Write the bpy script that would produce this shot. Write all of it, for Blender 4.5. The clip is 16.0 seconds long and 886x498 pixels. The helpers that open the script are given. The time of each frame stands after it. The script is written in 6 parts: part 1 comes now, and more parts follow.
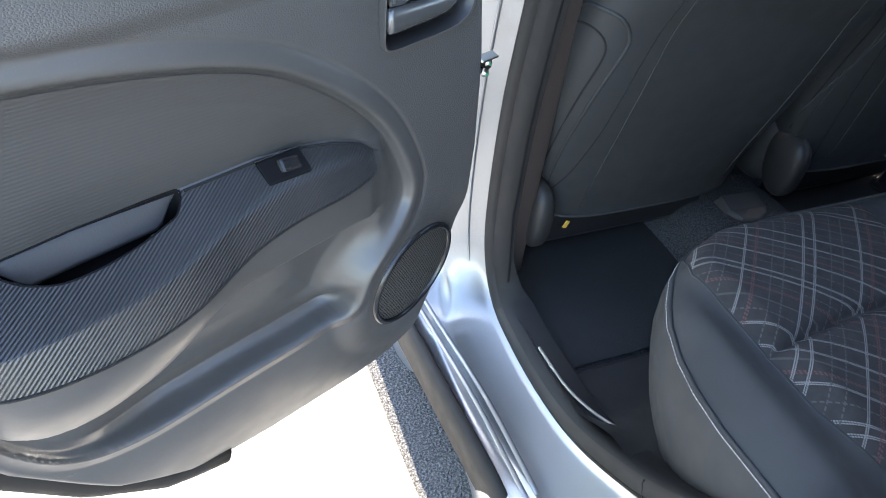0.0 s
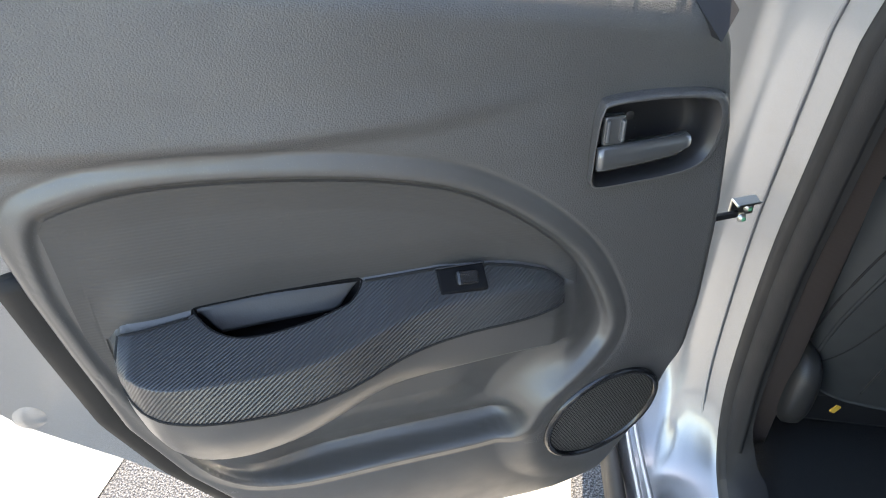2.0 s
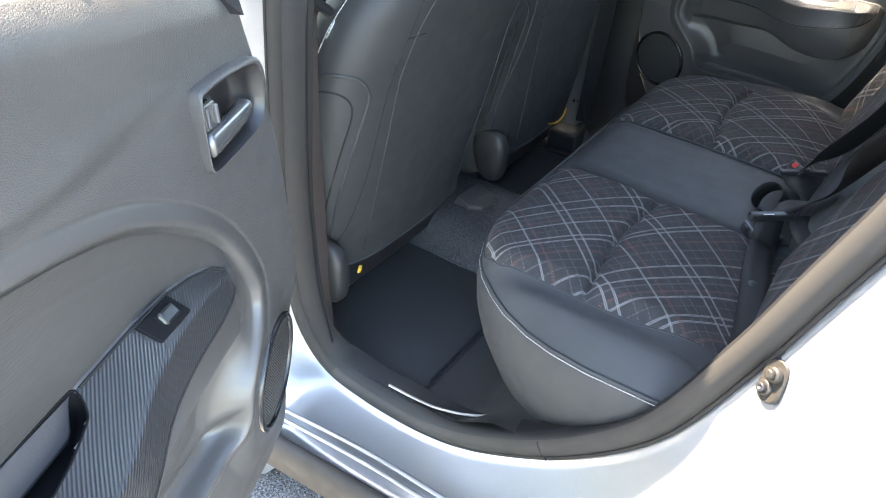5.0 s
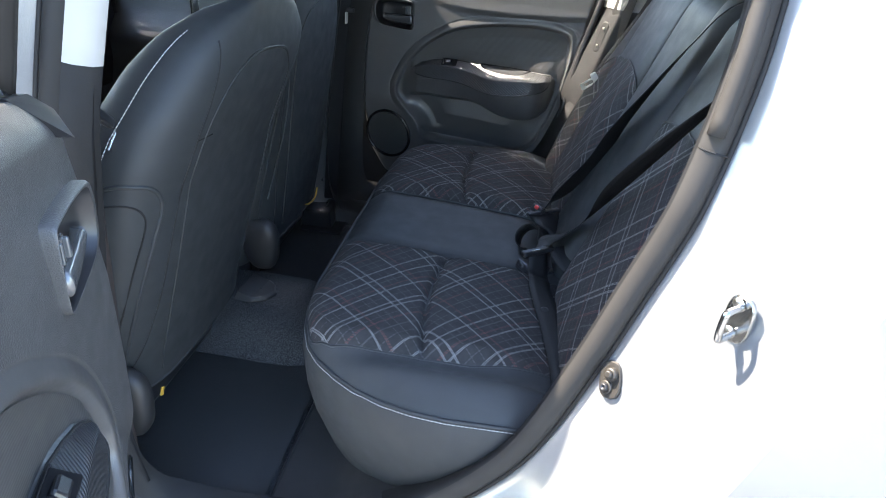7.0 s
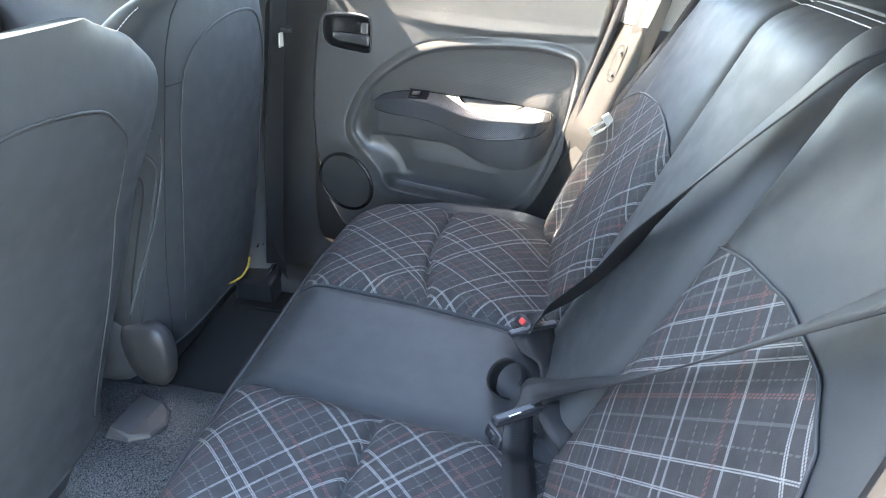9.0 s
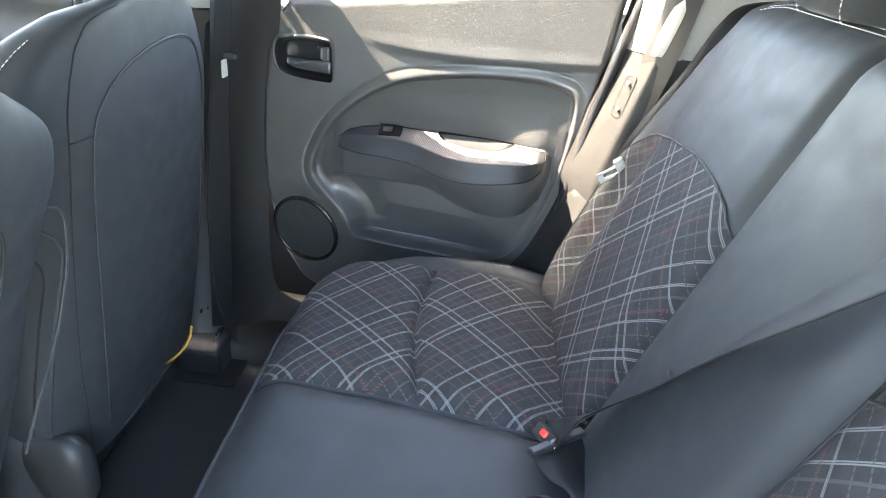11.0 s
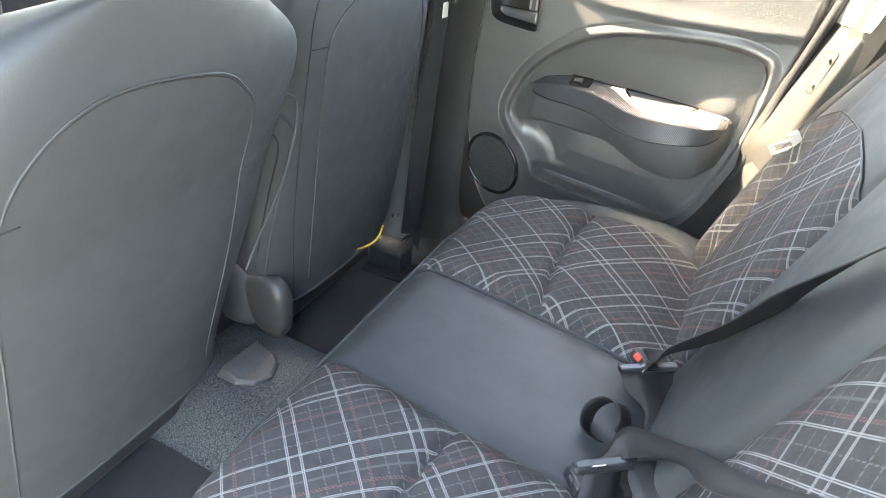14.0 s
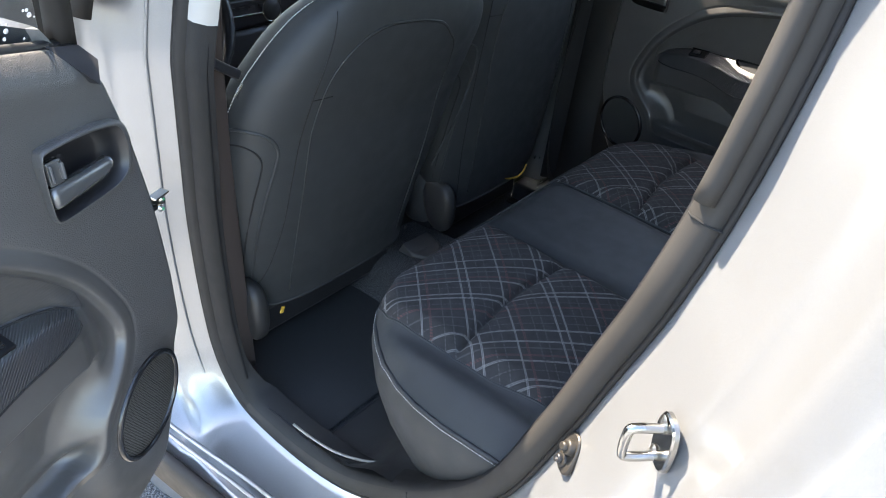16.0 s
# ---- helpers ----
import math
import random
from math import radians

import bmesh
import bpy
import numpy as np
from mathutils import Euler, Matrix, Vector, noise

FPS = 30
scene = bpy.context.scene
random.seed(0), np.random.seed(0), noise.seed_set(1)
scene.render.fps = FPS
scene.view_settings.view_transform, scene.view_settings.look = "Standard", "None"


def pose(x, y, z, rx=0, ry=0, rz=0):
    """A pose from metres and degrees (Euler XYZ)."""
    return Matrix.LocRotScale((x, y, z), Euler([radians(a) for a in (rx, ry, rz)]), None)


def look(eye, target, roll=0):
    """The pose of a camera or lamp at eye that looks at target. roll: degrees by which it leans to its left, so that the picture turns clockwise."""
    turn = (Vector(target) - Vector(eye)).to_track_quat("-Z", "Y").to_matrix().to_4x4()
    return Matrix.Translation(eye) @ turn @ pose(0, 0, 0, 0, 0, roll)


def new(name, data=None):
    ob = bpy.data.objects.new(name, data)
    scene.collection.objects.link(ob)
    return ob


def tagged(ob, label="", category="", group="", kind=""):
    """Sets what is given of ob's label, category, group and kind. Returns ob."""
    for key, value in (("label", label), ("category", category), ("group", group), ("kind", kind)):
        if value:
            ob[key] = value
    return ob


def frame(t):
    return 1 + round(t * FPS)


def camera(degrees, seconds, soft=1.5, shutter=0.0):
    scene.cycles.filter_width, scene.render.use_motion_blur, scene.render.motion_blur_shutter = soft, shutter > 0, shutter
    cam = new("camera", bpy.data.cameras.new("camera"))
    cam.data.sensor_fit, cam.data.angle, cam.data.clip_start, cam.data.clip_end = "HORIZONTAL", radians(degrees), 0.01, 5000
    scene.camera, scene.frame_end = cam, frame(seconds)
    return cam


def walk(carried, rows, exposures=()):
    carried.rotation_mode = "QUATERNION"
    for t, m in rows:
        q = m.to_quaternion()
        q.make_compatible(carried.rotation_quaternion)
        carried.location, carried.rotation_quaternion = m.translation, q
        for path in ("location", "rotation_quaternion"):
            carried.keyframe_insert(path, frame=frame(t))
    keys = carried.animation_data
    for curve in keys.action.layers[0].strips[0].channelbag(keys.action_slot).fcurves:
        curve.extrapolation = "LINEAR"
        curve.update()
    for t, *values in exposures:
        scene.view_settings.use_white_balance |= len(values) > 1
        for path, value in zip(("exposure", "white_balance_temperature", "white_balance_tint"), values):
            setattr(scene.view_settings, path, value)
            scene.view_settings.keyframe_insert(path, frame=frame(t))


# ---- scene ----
cam = camera(69.7, 16.0, soft=1.0)
PATH = [
    (0, (-1.006, 0.039, 1.146), (-0.412, 1.402, -0.191), 5.1),
    (0.5, (-0.96, 0.06, 1.164), (-0.881, 1.607, -0.101), 1.1),
    (1, (-0.912, 0.065, 1.177), (-1.105, 1.647, -0.031), -1.4),
    (1.5, (-0.888, 0.076, 1.178), (-1.169, 1.672, 0.005), -1.6),
    (2, (-0.887, 0.075, 1.172), (-1.197, 1.667, 0.001), -2.0),
    (2.5, (-0.89, 0.077, 1.168), (-1.181, 1.669, -0.007), -2.0),
    (3, (-0.9, 0.092, 1.165), (-1.137, 1.687, -0.018), -1.8),
    (3.5, (-0.965, 0.156, 1.156), (-0.816, 1.725, -0.075), -1.9),
    (4, (-1.029, 0.195, 1.153), (-0.341, 1.589, -0.105), -0.8),
    (4.5, (-1.098, 0.14, 1.168), (0.017, 1.273, -0.045), 2.5),
    (5, (-1.151, 0.106, 1.188), (0.182, 1.006, 0.0), 2.2),
    (7.3, (-1.238, 0.244, 1.204), (0.527, 0.381, 0.274), 5.8),
    (7.5, (-1.201, 0.228, 1.197), (0.563, 0.376, 0.266), 5.8),
    (8, (-1.053, 0.192, 1.201), (0.698, 0.4, 0.257), 6.1),
    (8.5, (-0.893, 0.155, 1.198), (0.845, 0.437, 0.25), 5.0),
    (9, (-0.758, 0.191, 1.191), (0.987, 0.4, 0.238), 4.7),
    (9.5, (-0.643, 0.237, 1.175), (1.12, 0.35, 0.237), 7.1),
    (10, (-0.557, 0.265, 1.181), (1.209, 0.366, 0.248), 5.8),
    (12.5, (-0.535, 0.285, 1.189), (1.24, 0.297, 0.268), 6.7),
    (13, (-0.575, 0.242, 1.2), (1.154, 0.47, 0.22), 6.6),
    (13.5, (-0.612, 0.193, 1.196), (1.039, 0.661, 0.167), 6.9),
    (14, (-0.663, 0.153, 1.196), (0.892, 0.817, 0.127), 6.3),
    (14.5, (-0.741, 0.131, 1.202), (0.728, 0.888, 0.076), 5.6),
    (15, (-0.881, 0.085, 1.208), (0.544, 0.933, 0.089), 4.9),
    (15.5, (-0.991, 0.021, 1.227), (0.392, 0.928, 0.104), 5.5),
    (16, (-1.039, -0.078, 1.248), (0.282, 0.944, 0.149), 3.9),
]
STOPS = [(0, 3.35, 7300), (0.5, 3.5, 7700), (1.5, 3.02, 8000), (3, 3.02, 8000), (3.5, 3.4, 8000), (4, 3.95, 8100), (4.5, 4.42, 8200), (5, 4.25, 7900), (6.2, 3.8, 7200), (7.5, 3.55, 6600), (8, 3.7, 6500), (8.5, 4.8, 6700), (9, 5.4, 7300), (9.5, 5.4, 7700), (10, 5.3, 7700), (12.5, 5.35, 7700), (13.5, 5.55, 8500), (14.5, 5.95, 9300), (15, 5.75, 8800), (15.5, 4.45, 7800), (16, 3.32, 7400)]
EXPOSURE = [(t, stops, float(kelvin), 11.0) for t, stops, kelvin in STOPS]
walk(cam, [(t, look(eye, target, roll)) for t, eye, target, roll in PATH], EXPOSURE)

# ---- light ----
world = bpy.data.worlds.new("sky")
scene.world = world
world.use_nodes = True
wn = world.node_tree.nodes
sky = wn.new("ShaderNodeTexSky")
sky.sky_type = "NISHITA"
sky.sun_disc = False
sky.dust_density = 0.6
sky.ozone_density = 1.8
sky.sun_elevation, sky.sun_rotation = radians(53), radians(3)
world.node_tree.links.new(sky.outputs[0], wn["Background"].inputs[0])
wn["Background"].inputs[1].default_value = 0.15
SUN = Vector((0.03, 0.60, 0.80)).normalized()
sun = new("sun", bpy.data.lights.new("sun", "SUN"))
sun.data.energy, sun.data.angle, sun.data.color = 2.8, radians(0.5), (1.0, 0.93, 0.83)
sun.matrix_world = look(SUN * 30, (0, 0, 0))


# ---- materials ----
def mat(name, color, rough=0.5, metal=0.0, coat=0.0, spec=0.5):
    m = bpy.data.materials.new(name)
    m.use_nodes = True
    b = m.node_tree.nodes["Principled BSDF"]
    b.inputs["Base Color"].default_value = (*color, 1)
    b.inputs["Roughness"].default_value = rough
    b.inputs["Metallic"].default_value = metal
    b.inputs["Coat Weight"].default_value = coat
    b.inputs["Specular IOR Level"].default_value = spec
    return m


class Nodes:
    """Short names for building one material's node tree."""

    def __init__(self, m):
        self.t = m.node_tree
        self.b = self.t.nodes["Principled BSDF"]
        self.tc = self.t.nodes.new("ShaderNodeTexCoord")

    def n(self, kind, **values):
        node = self.t.nodes.new(kind)
        for key, v in values.items():
            node.inputs[key.replace("_", " ")].default_value = v
        return node

    def link(self, a, b):
        self.t.links.new(a, b)

    def math(self, op, a, b=None, c=None):
        node = self.t.nodes.new("ShaderNodeMath")
        node.operation = op
        for i, v in enumerate((a, b, c)):
            if v is None:
                continue
            if isinstance(v, (int, float)):
                node.inputs[i].default_value = v
            else:
                self.link(v, node.inputs[i])
        return node.outputs[0]

    def mix(self, fac, a, b):
        node = self.t.nodes.new("ShaderNodeMix")
        node.data_type = "RGBA"
        for sock, v in ((node.inputs[0], fac), (node.inputs[6], a), (node.inputs[7], b)):
            if isinstance(v, (int, float)):
                sock.default_value = v
            elif isinstance(v, tuple):
                sock.default_value = (*v, 1)
            else:
                self.link(v, sock)
        return node.outputs[2]

    def ramp(self, x, lo, hi, a=0.0, b=1.0):
        node = self.t.nodes.new("ShaderNodeMapRange")
        self.link(x, node.inputs[0])
        for i, v in enumerate((lo, hi, a, b)):
            node.inputs[i + 1].default_value = v
        return node.outputs[0]

    def bump(self, height, strength, distance, prev=None):
        node = self.n("ShaderNodeBump", Strength=strength, Distance=distance)
        self.link(height, node.inputs["Height"])
        if prev is not None:
            self.link(prev, node.inputs["Normal"])
        return node.outputs[0]

    def noise(self, scale, detail=3.0, coord="Object"):
        node = self.n("ShaderNodeTexNoise", Scale=scale, Detail=detail)
        self.link(self.tc.outputs[coord], node.inputs["Vector"])
        return node.outputs[0]

    def voronoi(self, scale, coord="Object", feature="F1"):
        node = self.n("ShaderNodeTexVoronoi", Scale=scale)
        node.feature = feature
        self.link(self.tc.outputs[coord], node.inputs["Vector"])
        return node.outputs[0]


def grained(name, color, rough, cell=420.0, strength=0.35, depth=0.0006, vary=0.25, dust=0.0, spec=0.5, stretch=1.0, crisp=False):
    """Moulded plastic or leather: pebble grain, soft blotches, faint dust."""
    m = mat(name, color, rough, spec=spec)
    k = Nodes(m)
    blotch = k.noise(7, 4)
    dark = tuple(c * (1 - vary) for c in color)
    light = tuple(min(1, c * (1 + vary)) for c in color)
    col = k.mix(k.ramp(blotch, 0.3, 0.7), dark, light)
    if dust:
        specks = k.ramp(k.noise(900, 1), 0.69, 0.74)
        col = k.mix(k.math("MULTIPLY", specks, dust), col, (0.45, 0.43, 0.38))
    k.link(col, k.b.inputs["Base Color"])
    squeeze = k.n("ShaderNodeMapping")
    squeeze.inputs["Scale"].default_value = (1, 1, stretch)
    k.link(k.tc.outputs["Object"], squeeze.inputs["Vector"])
    cells = k.n("ShaderNodeTexVoronoi", Scale=cell)
    cells.feature = "DISTANCE_TO_EDGE" if crisp else "SMOOTH_F1"
    k.link(squeeze.outputs[0], cells.inputs["Vector"])
    grain = k.ramp(cells.outputs[0], 0.0, 0.30) if crisp else cells.outputs[0]
    k.link(k.bump(grain, strength, depth, k.bump(k.noise(14, 2), 0.014, 0.004)), k.b.inputs["Normal"])
    k.link(k.ramp(k.noise(30, 5), 0.3, 0.7, rough - 0.06, rough + 0.08), k.b.inputs["Roughness"])
    return m


PANEL = grained("door_plastic", (0.062, 0.0605, 0.060), 0.38, 400, 0.38, 0.0006, 0.10, dust=0.10, spec=0.8, stretch=1.4, crisp=True)
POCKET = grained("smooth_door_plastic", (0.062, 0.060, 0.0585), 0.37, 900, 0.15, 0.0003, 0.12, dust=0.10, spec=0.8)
TRIM = grained("trim_plastic", (0.025, 0.0245, 0.0245), 0.45, 500, 0.3, 0.0005, 0.1)
BLACK = grained("black_plastic", (0.018, 0.018, 0.02), 0.38, 700, 0.15, 0.0003, 0.1)
# doorway lip rubber with sunlight put into its taupe
SUNLIT_LIP = grained("sunlit_lip_rubber", (0.036, 0.033, 0.030), 0.7, 900, 0.12, 0.0004, 0.12, spec=0.2)
# darker rubber; on the centre pillar it stands for the lip in shade
RUBBER = grained("seal_rubber", (0.019, 0.0175, 0.0165), 0.66, 900, 0.12, 0.0004, 0.12, spec=0.25)
# trim plastic darkened to stand for shade on the left pillar
DIM_PILLAR = grained("dim_pillar_plastic", (0.013, 0.013, 0.0135), 0.6, 500, 0.3, 0.0005, 0.1, spec=0.22)
# trim plastic darkened in its colour so sunlit parts do not burn out
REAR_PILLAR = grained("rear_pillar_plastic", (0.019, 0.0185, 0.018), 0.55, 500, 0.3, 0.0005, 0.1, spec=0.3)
LEATHER = grained("black_leather", (0.0335, 0.036, 0.0375), 0.57, 620, 0.16, 0.0004, 0.05, spec=0.30)
CARPET = mat("carpet", (0.02, 0.021, 0.023), 0.95, spec=0.1)
TUNNEL = mat("tunnel_carpet", (0.05, 0.052, 0.055), 0.95, spec=0.1)
for m_, s_, lo_, hi_ in ((CARPET, 900, (0.022, 0.023, 0.024), (0.062, 0.063, 0.064)), (TUNNEL, 420, (0.020, 0.022, 0.024), (0.115, 0.118, 0.122))):
    k_ = Nodes(m_)
    f_ = k_.noise(s_, 5)
    k_.link(k_.mix(k_.ramp(f_, 0.35, 0.7), lo_, hi_), k_.b.inputs["Base Color"])
    k_.link(k_.bump(f_, 0.9, 0.003), k_.b.inputs["Normal"])
LIGHT_TRIM = grained("light_grey_trim", (0.33, 0.315, 0.29), 0.6, 600, 0.2, 0.0004, 0.06)
WEBBING = mat("webbing", (0.011, 0.0112, 0.012), 0.6, spec=0.28)
k_ = Nodes(WEBBING)
w_ = k_.n("ShaderNodeTexWave", Scale=160.0, Distortion=0.4)
k_.link(k_.tc.outputs["UV"], w_.inputs["Vector"])
k_.link(k_.bump(w_.outputs[1], 0.15, 0.0004), k_.b.inputs["Normal"])
# copy of the webbing with warm light put into its colour
LIT_WEB = mat("belt_in_light", (0.060, 0.046, 0.041), 0.6, spec=0.4)
k_ = Nodes(LIT_WEB)
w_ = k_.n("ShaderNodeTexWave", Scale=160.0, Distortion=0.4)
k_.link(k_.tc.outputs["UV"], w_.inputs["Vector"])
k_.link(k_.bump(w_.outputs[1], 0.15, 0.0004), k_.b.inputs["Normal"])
STEEL = mat("plated_steel", (0.55, 0.54, 0.50), 0.28, 1.0)
WORN = mat("worn_plating", (0.040, 0.036, 0.031), 0.45, 0.4)
STRIKER = mat("striker_steel", (0.36, 0.36, 0.35), 0.2, 1.0)
BRIGHT = mat("bright_steel", (0.75, 0.75, 0.74), 0.22, 1.0)
RED = mat("red_button", (0.62, 0.04, 0.03), 0.4)
YELLOW = mat("yellow_tag", (0.62, 0.36, 0.05), 0.55)
CREAM_PLASTIC = mat("cream_plastic", (0.50, 0.48, 0.42), 0.45)
GREEN = mat("green_paint", (0.10, 0.40, 0.22), 0.5)
GREY_LEVER = mat("satin_lever", (0.15, 0.152, 0.155), 0.26, 0.6)
LOCK_GREY = mat("lock_knob", (0.16, 0.17, 0.18), 0.28, 0.6)
SWITCH = mat("switch_black", (0.014, 0.0145, 0.016), 0.25, spec=0.6)
CUP_BLACK = mat("cup_black", (0.008, 0.008, 0.009), 0.62, spec=0.10)
FOOT_GREY = grained("foot_plastic", (0.038, 0.038, 0.040), 0.5, 600, 0.2, 0.0004, 0.1)
CREAM = mat("sill_plate_edge", (0.34, 0.325, 0.28), 0.5)
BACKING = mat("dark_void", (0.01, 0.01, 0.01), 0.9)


def paint(name):
    m = mat(name, (0.38, 0.39, 0.40), 0.28, 0.5, coat=0.7)
    k = Nodes(m)
    flake = k.noise(2600, 1)
    col = k.mix(k.ramp(flake, 0.4, 0.62), (0.21, 0.215, 0.221), (0.305, 0.311, 0.317))
    dirt = k.ramp(k.noise(24, 6), 0.58, 0.78, 0, 0.25)
    k.link(k.mix(dirt, col, (0.20, 0.19, 0.17)), k.b.inputs["Base Color"])
    k.link(k.bump(k.noise(5, 1), 0.04, 0.01), k.b.inputs["Normal"])
    k.b.inputs["Coat Roughness"].default_value = 0.08
    return m


PAINT = paint("silver_paint")


def carbon():
    """Embossed diagonal rib film."""
    m = mat("carbon_rib", (0.026, 0.0265, 0.028), 0.33, spec=0.8)
    k = Nodes(m)
    w = k.n("ShaderNodeTexWave", Scale=140.0, Distortion=0.2)
    w.bands_direction = "DIAGONAL"
    k.link(k.tc.outputs["UV"], w.inputs["Vector"])
    k.link(k.bump(w.outputs[1], 0.55, 0.0010), k.b.inputs["Normal"])
    return m


CARBON = carbon()


def ribbed():
    """Fine level ribs moulded into the door's inset."""
    m = mat("ribbed_plastic", (0.050, 0.048, 0.046), 0.48, spec=0.45)
    k = Nodes(m)
    w = k.n("ShaderNodeTexWave", Scale=104.0, Distortion=0.15)
    w.bands_direction = "Y"
    k.link(k.tc.outputs["UV"], w.inputs["Vector"])
    k.link(k.bump(w.outputs[1], 0.16, 0.0007), k.b.inputs["Normal"])
    k.link(k.ramp(k.noise(40, 4), 0.3, 0.7, 0.44, 0.54), k.b.inputs["Roughness"])
    return m


RIBBED = ribbed()


def perforated():
    """Speaker mesh: hexagonal holes."""
    m = mat("speaker_mesh", (0.05, 0.05, 0.05), 0.4)
    k = Nodes(m)
    sep = k.n("ShaderNodeSeparateXYZ")
    k.link(k.tc.outputs["UV"], sep.inputs[0])
    pitch = 0.0036
    u = k.math("DIVIDE", sep.outputs[0], pitch)
    v = k.math("DIVIDE", sep.outputs[1], pitch * 1.732)

    def dots(du, dv):
        a = k.math("SUBTRACT", k.math("FRACT", k.math("ADD", u, du)), 0.5)
        b = k.math("MULTIPLY", k.math("SUBTRACT", k.math("FRACT", k.math("ADD", v, dv)), 0.5), 1.732)
        return k.math("SQRT", k.math("ADD", k.math("MULTIPLY", a, a), k.math("MULTIPLY", b, b)))

    d = k.math("MINIMUM", dots(0.0, 0.0), dots(0.5, 0.5))
    solid = k.ramp(d, 0.30, 0.38)
    k.link(k.mix(solid, (0.003, 0.003, 0.003), (0.065, 0.064, 0.060)), k.b.inputs["Base Color"])
    k.link(k.bump(solid, 0.8, 0.0012), k.b.inputs["Normal"])
    k.link(k.ramp(solid, 0, 1, 0.9, 0.4), k.b.inputs["Roughness"])
    return m


MESH_GRILLE = perforated()


def plaid():
    """Charcoal woven cloth with white, grey and red diagonal lines."""
    m = mat("plaid_cloth", (0.03, 0.03, 0.032), 0.85, spec=0.25)
    k = Nodes(m)
    sep = k.n("ShaderNodeSeparateXYZ")
    k.link(k.tc.outputs["UV"], sep.inputs[0])
    p = k.math("MULTIPLY", k.math("ADD", sep.outputs[0], sep.outputs[1]), 0.7071)
    q = k.math("MULTIPLY", k.math("SUBTRACT", sep.outputs[0], sep.outputs[1]), 0.7071)

    def line(c, along, period, at, half, dash):
        """A woven band: fine threads side by side, each a row of slanting stitches."""
        f = k.math("MULTIPLY", k.math("FRACT", k.math("DIVIDE", k.math("SUBTRACT", c, at - period / 2), period)), period)
        off = k.math("SUBTRACT", f, period / 2)
        d = k.math("ABSOLUTE", off)
        inside = k.math("LESS_THAN", d, half)
        if half > 0.0015:
            thread = k.math("FRACT", k.math("ADD", k.math("DIVIDE", off, half), 0.0))
            inside = k.math("MULTIPLY", inside, k.math("GREATER_THAN", thread, 0.30))
        s = k.math("GREATER_THAN", k.math("FRACT", k.math("DIVIDE", k.math("ADD", along, k.math("MULTIPLY", off, 0.7)), dash[0])), dash[1])
        return k.math("MULTIPLY", inside, s)

    base = k.mix(k.ramp(k.noise(60, 4), 0.3, 0.7), (0.026, 0.0255, 0.026), (0.038, 0.037, 0.038))
    white, grey, red = (0.185, 0.182, 0.178), (0.066, 0.065, 0.065), (0.105, 0.048, 0.045)
    fine, long = (0.0022, 0.24), (0.0060, 0.35)
    wide = ((0.002, 0.0019, white, fine), (0.0125, 0.0019, white, fine), (0.030, 0.0008, grey, long), (0.047, 0.0019, white, fine), (0.058, 0.0022, red, (0.0042, 0.4)), (0.073, 0.0014, grey, fine),
            (0.086, 0.0019, white, fine), (0.110, 0.0019, white, fine), (0.126, 0.0008, grey, long), (0.144, 0.0013, grey, fine), (0.163, 0.0024, red, (0.0042, 0.4)), (0.175, 0.0008, grey, long))
    close = ((0.007, 0.0019, white, fine), (0.0205, 0.0019, white, fine), (0.040, 0.0008, grey, long), (0.054, 0.0008, grey, long), (0.075, 0.0017, white, fine), (0.088, 0.0022, red, (0.0042, 0.4)), (0.108, 0.0008, grey, long), (0.122, 0.0010, grey, long))
    col, mask = base, None
    for c, a, period, plan in ((p, q, 0.188, wide), (q, p, 0.137, close)):
        for at, half, ink, dash in plan:
            on = line(c, a, period, at, half, dash)
            col = k.mix(on, col, ink)
            mask = on if mask is None else k.math("MAXIMUM", mask, on)
    k.link(col, k.b.inputs["Base Color"])
    weave = k.voronoi(1500, "UV")
    k.link(k.bump(mask, 0.5, 0.0010, k.bump(weave, 0.4, 0.0006)), k.b.inputs["Normal"])
    return m


PLAID = plaid()


def stitched():
    m = mat("pale_stitch", (0.5, 0.5, 0.5), 0.7)
    k = Nodes(m)
    sep = k.n("ShaderNodeSeparateXYZ")
    k.link(k.tc.outputs["UV"], sep.inputs[0])
    on = k.math("GREATER_THAN", k.math("FRACT", k.math("DIVIDE", sep.outputs[0], 0.0062)), 0.32)
    k.link(k.mix(on, (0.03, 0.03, 0.032), (0.62, 0.62, 0.60)), k.b.inputs["Base Color"])
    return m


STITCH = stitched()


def asphalt():
    m = mat("asphalt", (0.06, 0.06, 0.06), 0.9)
    k = Nodes(m)
    stones = k.voronoi(170)
    big = k.noise(1.5, 5)
    c = k.mix(k.ramp(k.noise(260, 2), 0.42, 0.62), (0.025, 0.026, 0.029), (0.14, 0.14, 0.145))
    c = k.mix(k.ramp(big, 0.35, 0.7, 0, 0.4), c, (0.09, 0.088, 0.084))
    k.link(c, k.b.inputs["Base Color"])
    k.link(k.bump(stones, 0.8, 0.006), k.b.inputs["Normal"])
    return m


ASPHALT = asphalt()


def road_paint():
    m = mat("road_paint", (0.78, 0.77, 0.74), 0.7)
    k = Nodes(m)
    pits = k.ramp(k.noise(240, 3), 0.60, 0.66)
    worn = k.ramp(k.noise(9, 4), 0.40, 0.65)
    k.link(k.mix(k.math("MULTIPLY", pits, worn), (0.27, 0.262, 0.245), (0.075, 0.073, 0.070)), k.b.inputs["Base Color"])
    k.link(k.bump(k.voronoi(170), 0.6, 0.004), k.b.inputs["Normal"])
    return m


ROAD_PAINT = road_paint()


